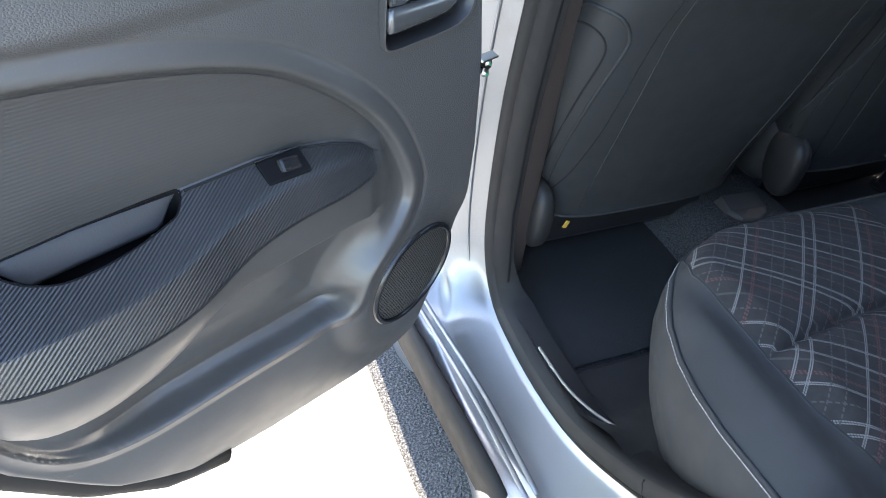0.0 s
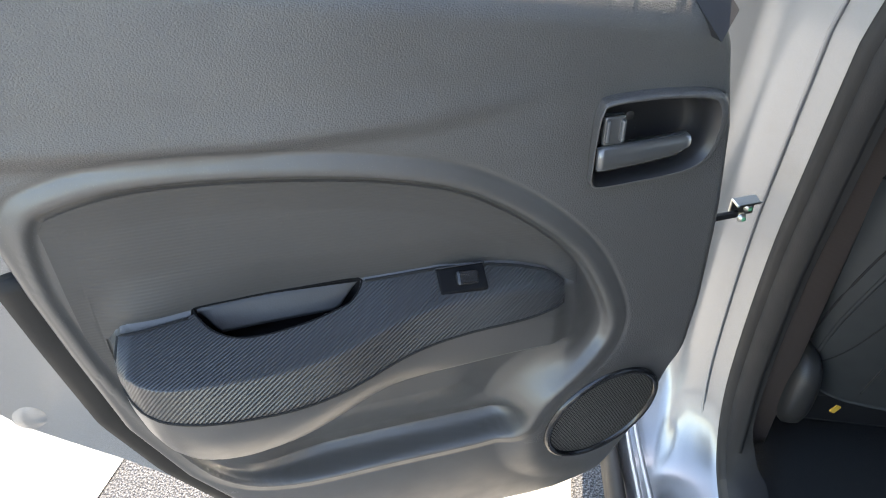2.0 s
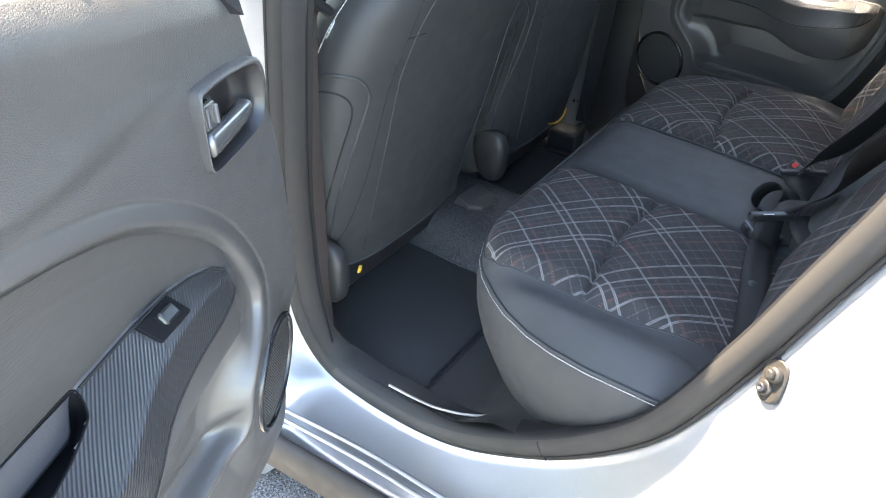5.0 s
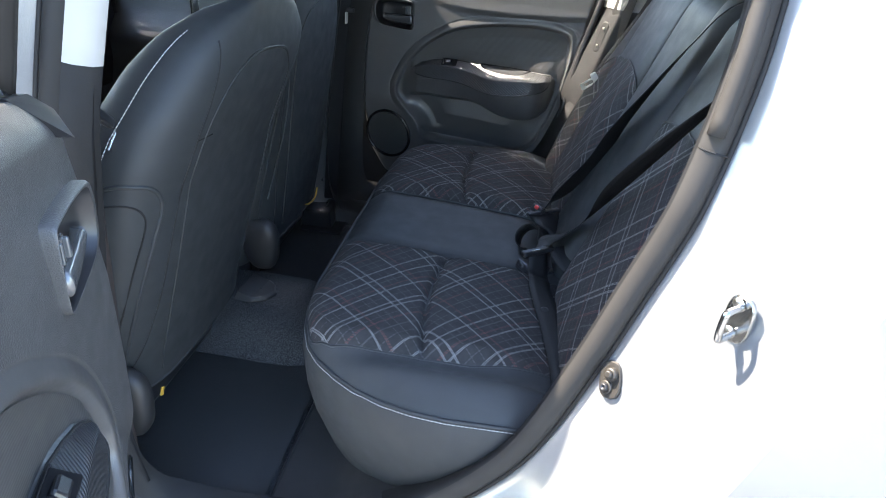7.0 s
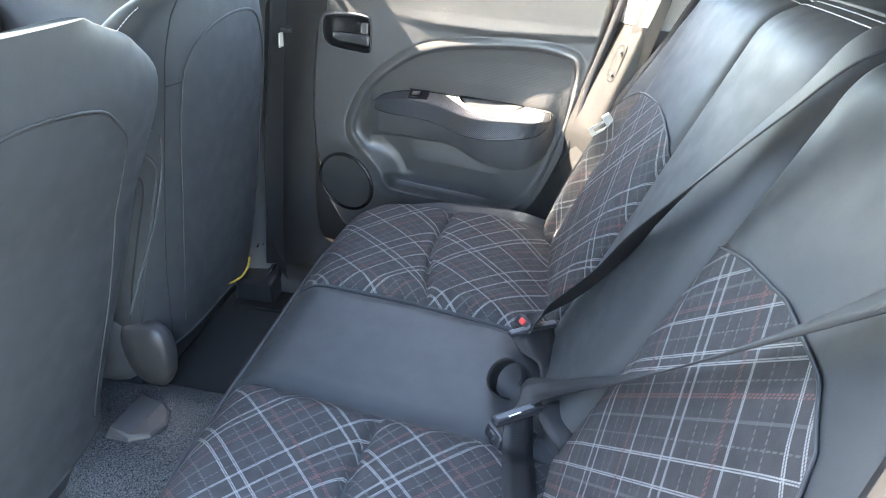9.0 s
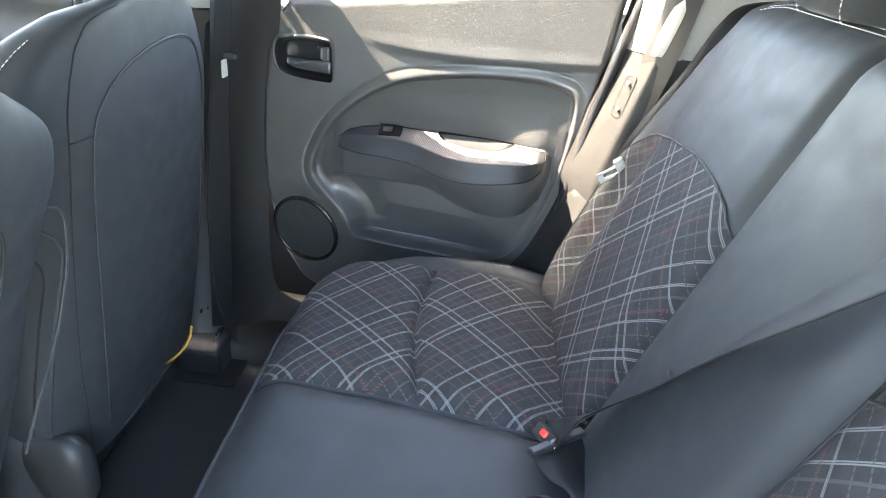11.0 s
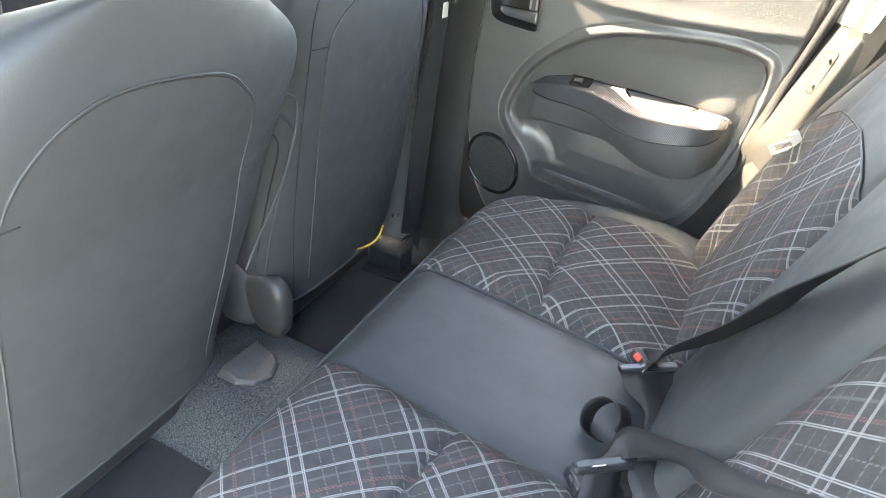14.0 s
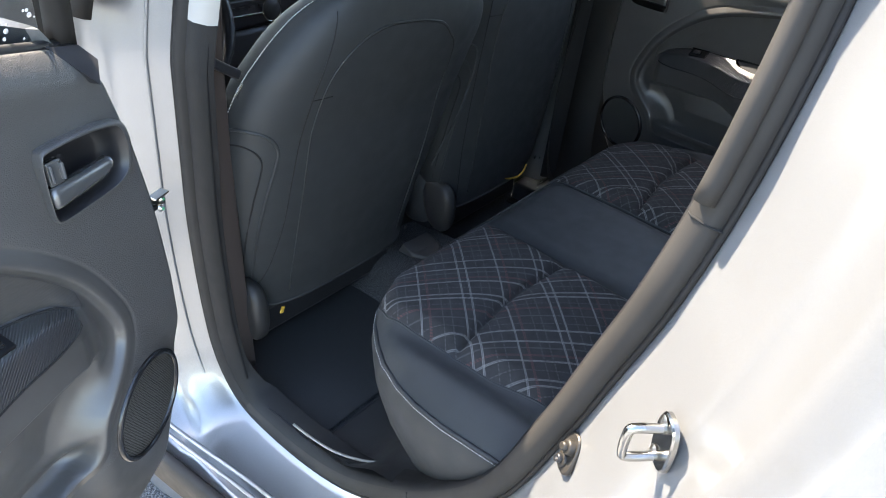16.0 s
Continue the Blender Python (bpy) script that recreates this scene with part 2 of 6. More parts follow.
def glass(name, tint, through_part=1.0):
    m = mat(name, tint, 0.02)
    m.node_tree.nodes["Principled BSDF"].inputs["Transmission Weight"].default_value = through_part
    m.node_tree.nodes["Principled BSDF"].inputs["IOR"].default_value = 1.1
    return m


GLASS = glass("window_glass", (0.9, 0.93, 0.92))
TINT = glass("tinted_glass", (0.16, 0.17, 0.17))
SCREEN = glass("windscreen_glass", (0.80, 0.84, 0.83))
# mostly opaque white: the sun's glint on the drops is put into the colour
GLINT_WATER = glass("water_drop", (0.95, 0.95, 0.95), 0.35)


# ---- mesh tools ----
def obj(name, V, F, material, parent=None, label="", smooth=True, uv=None):
    me = bpy.data.meshes.new(name)
    me.from_pydata([tuple(map(float, v)) for v in V], [], F)
    me.materials.append(material)
    if smooth:
        me.polygons.foreach_set("use_smooth", [True] * len(me.polygons))
    if uv is not None:
        layer = me.uv_layers.new(name="uv")
        idx = np.empty(len(me.loops), int)
        me.loops.foreach_get("vertex_index", idx)
        layer.data.foreach_set("uv", np.asarray(uv, float)[idx].ravel())
    me.update()
    ob = new(name, me)
    if parent is not None:
        ob.parent = parent
    if label:
        tagged(ob, label)
    return ob


def used(V, F):
    """Only the vertices that the faces name."""
    keep = sorted({i for f in F for i in f})
    at = {q: n for n, q in enumerate(keep)}
    return [V[q] for q in keep], [tuple(at[i] for i in f) for f in F]


def thing(name, label, category, group="", kind="", at=None):
    ob = new(name)
    ob.empty_display_size = 0.05
    if at is not None:
        ob.matrix_world = at
    return tagged(ob, label, category, group, kind)


def grid_faces(nu, nv, cu=False, cv=False, base=0, flip=False):
    F = []
    for i in range(nu if cu else nu - 1):
        for j in range(nv if cv else nv - 1):
            a, b = i * nv + j, ((i + 1) % nu) * nv + j
            c, d = ((i + 1) % nu) * nv + (j + 1) % nv, i * nv + (j + 1) % nv
            F.append(tuple(base + q for q in ((a, d, c, b) if flip else (a, b, c, d))))
    return F


def grid(P, cu=False, cv=False, flip=False):
    P = np.asarray(P, float)
    return P.reshape(-1, 3), grid_faces(P.shape[0], P.shape[1], cu, cv, 0, flip)


def smooth_curve(pts, n=8, closed=False):
    """Catmull-Rom through the points."""
    P = np.asarray(pts, float)
    m, out = len(P), []
    for i in range(m if closed else m - 1):
        if closed:
            a, b, c, d = P[i - 1], P[i], P[(i + 1) % m], P[(i + 2) % m]
        else:
            b, c = P[i], P[i + 1]
            a = P[i - 1] if i else 2 * b - c
            d = P[i + 2] if i + 2 < m else 2 * c - b
        for t in np.arange(n) / n:
            out.append(0.5 * (2 * b + (c - a) * t + (2 * a - 5 * b + 4 * c - d) * t * t + (3 * b - a - 3 * c + d) * t ** 3))
    if not closed:
        out.append(P[-1])
    return np.array(out)


def frames(path, closed=False, up=None):
    path = np.asarray(path, float)
    T = np.roll(path, -1, 0) - np.roll(path, 1, 0)
    if not closed:
        T[0], T[-1] = path[1] - path[0], path[-1] - path[-2]
    T /= np.linalg.norm(T, axis=1)[:, None] + 1e-12
    A = np.zeros_like(T)
    ref = np.array((0.0, 0.0, 1.0)) if up is None else np.asarray(up, float)
    if ref.ndim == 1:
        prev = ref
        for i, t in enumerate(T):
            a = (ref if up is not None else prev) - t * np.dot(ref if up is not None else prev, t)
            if np.linalg.norm(a) < 1e-3:
                a = np.array((1.0, 0, 0)) - t * t[0]
            A[i] = prev = a / np.linalg.norm(a)
    else:
        A = ref - T * (ref * T).sum(1)[:, None]
        A /= np.linalg.norm(A, axis=1)[:, None]
    return T, A, np.cross(T, A)


def sweep(path, profile, closed=False, up=None, loop=True, cap=True):
    """A profile of (across, up) pairs carried along a path; returns verts, faces and uv in metres."""
    path = np.asarray(path, float)
    T, A, B = frames(path, closed, up)
    pr = np.asarray(profile, float)
    P = path[:, None, :] + pr[None, :, :1] * B[:, None, :] + pr[None, :, 1:] * A[:, None, :]
    V, F = grid(P, closed, loop)
    if cap and not closed and loop:
        k = len(pr)
        F = F + [tuple(range(k)), tuple(reversed(range(len(V) - k, len(V))))]
    run = np.concatenate(([0], np.cumsum(np.linalg.norm(np.diff(path, axis=0), axis=1))))
    around = np.concatenate(([0], np.cumsum(np.linalg.norm(np.diff(pr, axis=0), axis=1))))
    uv = np.stack(np.broadcast_arrays(run[:, None], around[None, :]), -1).reshape(-1, 2)
    return V, F, uv


def circle(r, k=8, squash=1.0):
    return [(r * math.cos(a), r * squash * math.sin(a)) for a in np.arange(k) * 2 * math.pi / k]


def tube(name, path, r, material, parent=None, closed=False, k=8, label=""):
    V, F, uv = sweep(path, circle(r, k), closed)
    return obj(name, V, F, material, parent, label, uv=uv)


def strap(name, path, width, material, parent=None, up=(0, 0, 1), thick=0.0014, label=""):
    """Flat webbing; up is the way its face looks."""
    w, t = width / 2, thick / 2
    V, F, uv = sweep(path, [(-w, -t), (-w * 0.9, -t * 1.6), (w * 0.9, -t * 1.6), (w, -t), (w, t), (w * 0.9, t * 1.6), (-w * 0.9, t * 1.6), (-w, t)], up=up)
    return obj(name, V, F, material, parent, label, uv=uv)


def block(name, size, material, parent=None, at=(0, 0, 0), r=0.005, seg=2, label="", m=None, shape=None):
    """A box with rounded edges; shape(v) may bend its corners."""
    bm = bmesh.new()
    bmesh.ops.create_cube(bm, size=1.0)
    for v in bm.verts:
        v.co = Vector((v.co.x * size[0], v.co.y * size[1], v.co.z * size[2]))
        if shape:
            v.co = Vector(shape(v.co))
    bmesh.ops.bevel(bm, geom=bm.edges[:], offset=min(r, min(size) * 0.49), segments=seg, profile=0.5, affect="EDGES")
    bm.transform((m if m is not None else Matrix.Translation(at)))
    me = bpy.data.meshes.new(name)
    bm.to_mesh(me)
    bm.free()
    me.materials.append(material)
    me.polygons.foreach_set("use_smooth", [r >= 0.02] * len(me.polygons))
    ob = new(name, me)
    if parent is not None:
        ob.parent = parent
    if label:
        tagged(ob, label)
    return ob


def disc_dome(center, n, up, r, dome=0.0, rings=6, k=32, squash=1.0):
    """A round cap whose middle stands proud by dome; uv in metres."""
    n, up = Vector(n).normalized(), Vector(up).normalized()
    side = up.cross(n)
    V, uv, F = [Vector(center) + n * dome], [(0, 0)], []
    for i in range(1, rings + 1):
        f = i / rings
        for j in range(k):
            a = 2 * math.pi * j / k
            x, y = r * f * math.cos(a), r * f * squash * math.sin(a)
            V.append(Vector(center) + side * x + up * y + n * dome * (1 - f * f))
            uv.append((x, y))
    for j in range(k):
        F.append((0, 1 + j, 1 + (j + 1) % k))
    for i in range(rings - 1):
        for j in range(k):
            a, b = 1 + i * k + j, 1 + i * k + (j + 1) % k
            F.append((a, a + k, b + k, b))
    return V, F, uv


def lerp(x, pairs):
    """Piecewise smooth value from (x, value) pairs."""
    xs, ys = zip(*pairs)
    return np.interp(x, xs, ys)


def sstep(x, a, b):
    t = np.clip((x - a) / (b - a), 0, 1)
    return t * t * (3 - 2 * t)


def inside_distance(S, Z, poly):
    """Signed distance to a closed outline, positive inside."""
    P = np.asarray(poly, float)
    best, cross = np.full(S.shape, 1e9), np.zeros(S.shape, int)
    for (ax, ay), (bx, by) in zip(P, np.roll(P, -1, 0)):
        dx, dy = bx - ax, by - ay
        t = np.clip(((S - ax) * dx + (Z - ay) * dy) / (dx * dx + dy * dy + 1e-15), 0, 1)
        best = np.minimum(best, np.hypot(S - ax - t * dx, Z - ay - t * dy))
        hit = ((ay > Z) != (by > Z)) & (S < ax + (Z - ay) * dx / (dy if abs(dy) > 1e-12 else 1e-12))
        cross += hit
    return np.where(cross % 2 == 1, best, -best)


# ---- ground ----
n_ = 60
gx = np.sign(np.linspace(-1, 1, n_)) * np.abs(np.linspace(-1, 1, n_)) ** 3 * 400
V, F = grid([[(x, y, 0.0) for y in gx] for x in gx])
tagged(obj("ground", V, F, ASPHALT, smooth=False), "dark grey asphalt of a car park in sun", "ground", kind="structure")


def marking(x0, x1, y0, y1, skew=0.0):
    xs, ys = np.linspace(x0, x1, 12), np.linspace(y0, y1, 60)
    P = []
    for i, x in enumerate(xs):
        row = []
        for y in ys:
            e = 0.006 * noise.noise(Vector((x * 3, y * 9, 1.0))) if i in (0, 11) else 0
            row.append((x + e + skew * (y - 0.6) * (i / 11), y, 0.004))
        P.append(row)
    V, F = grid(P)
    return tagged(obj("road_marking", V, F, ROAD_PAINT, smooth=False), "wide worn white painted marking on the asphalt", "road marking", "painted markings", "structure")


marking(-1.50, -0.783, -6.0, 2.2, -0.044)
# widened far past the part in view, to bounce warm light onto the door
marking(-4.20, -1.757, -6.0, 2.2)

# ---- rear doors ----
OUTLINE_FRONT = ((0.395, 0.13), (0.402, 0.075), (0.414, 0.03), (0.451, -0.019), (0.505, -0.06), (0.555, -0.078), (0.642, -0.087), (0.734, -0.091), (0.815, -0.088), (0.925, -0.080), (1.002, -0.066), (1.03, -0.055), (1.06, -0.035), (1.2, 0.0))
OUTLINE_REAR = ((0.395, 0.14), (0.400, 0.20), (0.412, 0.28), (0.432, 0.335), (0.498, 0.405), (0.60, 0.470), (0.684, 0.504), (0.787, 0.520), (0.90, 0.535), (1.09, 0.577), (1.2, 0.60))
CORNER = ((-0.022, 1.043, -0.036), (-0.039, 1.006, 0.004), (-0.061, 1.024, -0.014), (-0.056, 1.038, -0.030))
ARCH = smooth_curve([(0.511, 0.865), (0.509, 0.898), (0.502, 0.917), (0.486, 0.929), (0.43, 0.939), (0.346, 0.936), (0.262, 0.926), (0.194, 0.911), (0.146, 0.891), (0.093, 0.853), (0.05, 0.806), (0.021, 0.748), (0.014, 0.712),
                     (0.027, 0.684), (0.082, 0.632), (0.106, 0.586), (0.14, 0.572), (0.25, 0.566), (0.365, 0.562), (0.43, 0.592), (0.472, 0.672), (0.497, 0.76), (0.507, 0.818)], 5, True)
CUP = smooth_curve([(0.406, 0.8168), (0.369, 0.8178), (0.322, 0.8187), (0.264, 0.8194), (0.271, 0.8110), (0.288, 0.8080), (0.310, 0.8062), (0.337, 0.8058), (0.362, 0.8071), (0.382, 0.8097), (0.397, 0.8128)], 4, True)
BEZEL = smooth_curve([(0.0565, 0.905), (0.0555, 0.935), (0.0525, 0.957), (0.043, 0.9635), (0.0, 0.9645), (-0.040, 0.9605), (-0.053, 0.952), (-0.057, 0.932), (-0.052, 0.908), (-0.040, 0.897), (-0.02, 0.892), (0.02, 0.889), (0.048, 0.888), (0.0555, 0.893)], 4, True)


SPEAKER = (0.003, -0.0035, 0.571)


def belt_crease(s):
    """Height of the soft crease below the belt roll."""
    return lerp(s, ((-0.1, 1.005), (0.06, 0.985), (0.10, 0.978), (0.20, 0.968), (0.33, 0.967), (0.47, 0.974), (0.60, 0.985)))


def belt_top(s):
    return 1.044 + 0.15 * s


def eased(s, table):
    """A profile with its corners rounded off over a few centimetres, its ends kept."""
    s = np.asarray(s, float)
    r = 0.022 * np.clip((0.45 - s) / 0.06, 0, 1) * np.clip((s - 0.06) / 0.04, 0, 1)
    return sum(w * np.asarray(lerp(s + k * r, table)) for k, w in ((-1, 0.08), (-0.66, 0.15), (-0.33, 0.18), (0, 0.18), (0.33, 0.18), (0.66, 0.15), (1, 0.08)))


def arm_top(s):
    return lerp(s, ((0.045, 0.775), (0.07, 0.79), (0.088, 0.803), (0.115, 0.8115), (0.143, 0.8165), (0.19, 0.8205), (0.263, 0.8185), (0.35, 0.8165), (0.404, 0.8157), (0.454, 0.815), (0.466, 0.813), (0.48, 0.8)))


def arm_rear(s):
    """How far in the armrest's upper edge meets the door."""
    return lerp(s, ((0.06, 0.004), (0.088, -0.006), (0.143, -0.012), (0.263, -0.012), (0.35, -0.01), (0.404, -0.006), (0.454, 0.004), (0.47, 0.004)))


def arm_ridge(s):
    return eased(s, ((0.045, 0.772), (0.075, 0.79), (0.122, 0.802), (0.176, 0.805), (0.229, 0.802), (0.256, 0.798), (0.283, 0.793), (0.331, 0.794), (0.376, 0.8), (0.419, 0.804), (0.438, 0.806), (0.454, 0.806), (0.48, 0.795)))


def carbon_low(s):
    return eased(s, ((0.045, 0.768), (0.074, 0.771), (0.097, 0.767), (0.12, 0.766), (0.16, 0.768), (0.21, 0.767), (0.24, 0.762), (0.26, 0.758), (0.282, 0.754), (0.319, 0.753), (0.363, 0.759), (0.4, 0.767), (0.432, 0.773), (0.451, 0.779), (0.464, 0.79), (0.47, 0.81)))


def arm_low(s):
    return eased(s, ((0.045, 0.715), (0.115, 0.721), (0.175, 0.72), (0.221, 0.722), (0.255, 0.722), (0.279, 0.715), (0.314, 0.7), (0.347, 0.692), (0.389, 0.689), (0.423, 0.695), (0.445, 0.707), (0.467, 0.73), (0.48, 0.775)))


def arm_out(s):
    return eased(s, ((0.03, -0.004), (0.06, 0.004), (0.08, 0.009), (0.122, 0.014), (0.176, 0.02), (0.229, 0.03), (0.256, 0.039), (0.283, 0.05), (0.331, 0.063), (0.385, 0.072), (0.410, 0.0725), (0.430, 0.069), (0.444, 0.062), (0.455, 0.052), (0.464, 0.039), (0.472, 0.021), (0.482, -0.01)))


def soft_min(a, b, k):
    return -k * np.logaddexp(-a / k, -b / k)


def panel_depth(s, z):
    """How far the door's trim stands inward of its flat plane."""
    top, crease = belt_top(s), belt_crease(s)
    over = np.clip(z - crease, 0, None)
    bulge = 0.0065 * sstep(s, 0.05, 0.30)
    h = -0.07 * np.clip(z - 0.85, 0, 0.14) + bulge * sstep(z, crease - 0.020, crease - 0.001)
    h = h - 0.05 * over - 0.022 * np.clip((z - top + 0.034) / 0.034, 0, 1.3) ** 2
    h = h - 0.030 * np.clip((0.55 - z) / 0.16, 0, 1) ** 2
    tilt = SPEAKER[1] + 0.19 * (s - SPEAKER[0]) + 0.10 * (z - SPEAKER[2])
    h = h + (tilt - h) * sstep(np.hypot(s - SPEAKER[0], z - SPEAKER[2]), 0.135, 0.080)
    d = inside_distance(s, z, ARCH)
    low = sstep(z, 0.745, 0.62)
    rim = np.interp(d, (-0.028, -0.0215, -0.0185, -0.0155, -0.006, -0.002, 0.001, 0.007, 0.035), (0.0, 0.0, -0.0015, 0.0002, 0.0030, 0.0032, 0.0021, -0.0070, -0.0102))
    calm = sstep(lerp(z, OUTLINE_REAR) - s, 0.006, 0.035)
    rim = np.where(d < 0, rim * calm, rim)
    rim = np.where(d > -0.004, rim * (1 - 0.4 * sstep(s, 0.38, 0.48)) + 0.0032 * 0.4 * sstep(s, 0.38, 0.48) * sstep(d, 0.03, -0.004), rim)
    slot = np.interp(d, (-0.014, -0.004, 0.0, 0.003, 0.008, 0.016, 0.04, 0.09), (0.0, 0.0035, 0.0052, 0.0015, -0.0225, -0.0315, -0.022, -0.006))
    broad = np.interp(d, (-0.014, -0.004, 0.0, 0.004, 0.02, 0.05, 0.09), (0.0, 0.0033, 0.0050, 0.003, -0.008, -0.025, -0.028))
    bend = sstep(s, 0.20, 0.10) * sstep(z, 0.585, 0.62)
    slot = slot + (broad - slot) * bend
    slot = np.where(d < 0, slot * calm, slot)
    slot = np.where(d > 0.001, slot * (1 - 0.85 * sstep(s, 0.32, 0.44)), slot)
    out, zt, zr, zc, zl, base = arm_out(s), arm_top(s), arm_ridge(s), carbon_low(s), arm_low(s), arm_rear(s)
    reach = sstep(z, zt + 0.045, zt) * sstep(d, 0.0, 0.03) * sstep(s, 0.02, 0.06) * sstep(s, 0.508, 0.42)
    rim = np.where(d > 0, rim + (np.maximum(base, rim) - rim) * reach, rim)
    h = h + rim * (1 - low) + slot * low
    slope = np.clip((out - base) / np.maximum(zt - zr, 0.004), 0.2, 6.0)
    face = out + 0.002 + 0.18 * np.clip(zr - z, 0, 0.035)
    arm = soft_min(base + 0.002 + (zt - z) * slope, face, 0.0020)
    arm = arm - 0.30 * out * np.clip((zc - z) / np.maximum(zc - zl, 1e-3), 0, 1) ** 2
    under = sstep(z, zl - 0.016, zl)
    arm = np.where(z < zl, h + (arm - h) * under, arm)
    on = (s > 0.045) & (s < 0.484) & (z > zl - 0.016) & (z < zt)
    fade = sstep(s, 0.045, 0.085) * sstep(s, 0.486, 0.470)
    return np.where(on, h + (np.maximum(h, arm) - h) * fade, h)


def panel_cut(s, z):
    """The sinking of the trim behind the handle bowl."""
    return 0.045 * sstep(inside_distance(s, z, BEZEL), 0.001, 0.004)


def door_panel_mesh(sign):
    rows, cols = 350, 330
    P = []
    for i in range(rows):
        z0 = 0.396 + (1.044 - 0.396) * (i / (rows - 1))
        a, b = lerp(z0, OUTLINE_FRONT), lerp(z0, OUTLINE_REAR)
        f = np.linspace(0, 1, cols)
        s = a + (b - a) * f
        z = z0 + 0.15 * s * sstep(np.full_like(s, z0), 0.90, 1.044)
        h = panel_depth(s, z) - panel_cut(s, z)
        under = sstep(s, 0.074, 0.082) * sstep(s, 0.468, 0.460) * sstep(z, carbon_low(s), carbon_low(s) + 0.005) * sstep(z, arm_top(s) - 0.001, arm_top(s) - 0.006)
        h = h - 0.004 * under
        edge = np.minimum(np.minimum(s - a, b - s), z - 0.393)
        h = h - 0.012 * (1 - np.clip(edge / 0.012, 0, 1)) ** 2
        sk = np.concatenate(([s[0]], s, [s[-1]]))
        zz = np.concatenate(([z[0]], z, [z[-1]]))
        hh = np.concatenate(([-0.05], h, [-0.05]))
        P.append(np.stack((sign * sk, hh, zz), -1))
    P = np.array(P)
    for at in (0, -1):
        extra = P[at].copy()
        extra[:, 1] = -0.05
        P = np.concatenate((extra[None], P)) if at == 0 else np.concatenate((P, extra[None]))
    V, F = grid(P, flip=sign > 0)
    Q = P.reshape(-1, 3)
    gone = inside_distance(sign * Q[:, 0], Q[:, 2], CUP) > -0.0006
    return V, [f for f in F if not any(gone[i] for i in f)]


def rear_door(matrix, sign, label, is_open):
    door = thing("rear_door", label, "car door", "rear doors", at=matrix)
    V, F = door_panel_mesh(sign)
    trim = obj("door_trim", V, F, PANEL, door)
    trim.data.materials.append(POCKET)
    centre = np.array([np.mean([V[i] for i in f[:3]], axis=0) for f in F])
    smooth_zone = (inside_distance(sign * centre[:, 0], centre[:, 2], ARCH) > -0.020) | (centre[:, 2] < 0.56)
    trim.data.polygons.foreach_set("material_index", smooth_zone.astype(int))

    def P(s, n, z):
        return (sign * s, n, z)

    # ribbed inset above the armrest
    us = np.linspace(0.056, 0.497, 180)
    zs = np.linspace(0.70, 0.95, 500)
    rows_ = []
    for u in us:
        dd = inside_distance(np.full_like(zs, u), zs, ARCH)
        hi = zs[dd > 0.0085].max() if (dd > 0.0085).any() else 0.80
        lo = min(max(float(arm_top(u)) + 0.0006 if u < 0.484 else 0.0, zs[dd > 0.0085].min() if (dd > 0.0085).any() else 0.79), hi - 0.001)
        zz = np.linspace(lo, hi, 40)
        rows_.append(np.stack((np.full_like(zz, sign * u), panel_depth(np.full_like(zz, u), zz) + 0.0012, zz), -1))
    Q = np.array(rows_)
    V, F = grid(Q, flip=sign < 0)
    obj("ribbed_inset", V, F, RIBBED, door, "dark inset with fine level ribs", uv=Q.reshape(-1, 3)[:, [0, 2]])

    # carbon-look armrest top with an open pull cup
    us = np.linspace(0.073, 0.4690, 260)
    vs = np.linspace(0, 1, 150)
    S = np.repeat(us[:, None], len(vs), 1)
    lo, hi = carbon_low(us)[:, None], arm_top(us)[:, None] - 0.0005
    Z = lo + (hi - lo) * vs[None, :]
    H = panel_depth(S, Z) + 0.0022
    hole = inside_distance(S, Z, CUP) > 0.0
    Q = np.stack((sign * S, H, Z), -1)
    V, F = grid(Q, flip=sign < 0)
    hole = hole.ravel()
    F = [f for f in F if not all(hole[i] for i in f)]
    obj("armrest_trim", V, F, CARBON, door, "black armrest trim with embossed carbon ribs", uv=np.stack((S.ravel(), (Z - H).ravel()), -1))
    rim = [P(s, panel_depth(np.array([s]), np.array([z]))[0] + 0.001, z) for s, z in CUP]
    tube("cup_rim", rim, 0.0010, CUP_BLACK, door, True, 6)
    ring = np.array(rim)
    mid = ring.mean(0)
    walls = [ring, ring * 0.98 + mid * 0.02 + (0, 0, -0.012), ring * 0.95 + mid * 0.05 + (0, -0.002, -0.030), ring * 0.80 + mid * 0.20 + (0, -0.004, -0.042), ring * 0.05 + mid * 0.95 + (0, -0.004, -0.045)]
    V, F = grid(walls, False, True)
    obj("pull_cup", V, F, CUP_BLACK, door, "deep black moulded pull cup")
    band = []
    for t in np.linspace(0.0, 1.0, 24):
        sx = 0.404 - 0.139 * t
        n0, z0 = float(arm_rear(sx)), float(arm_top(sx))
        deep = 0.0215 * min(1, 8 * t + 0.02, 6 * (1 - t) + 0.1)
        band.append([P(sx, n0 - 0.004, z0 + 0.001), P(sx, n0 + 0.001, z0 + 0.0005), P(sx, n0 + 0.003, z0 - 0.003), P(sx, n0 + 0.013 * deep / 0.0215, z0 - deep * 0.85), P(sx, n0 + 0.014 * deep / 0.0215, z0 - deep), P(sx, n0 + 0.002, z0 - deep - 0.002)])
    V, F = grid(band, flip=sign < 0)
    obj("cup_lip", V, F, FOOT_GREY, door, "sloping dark lip of the pull cup")
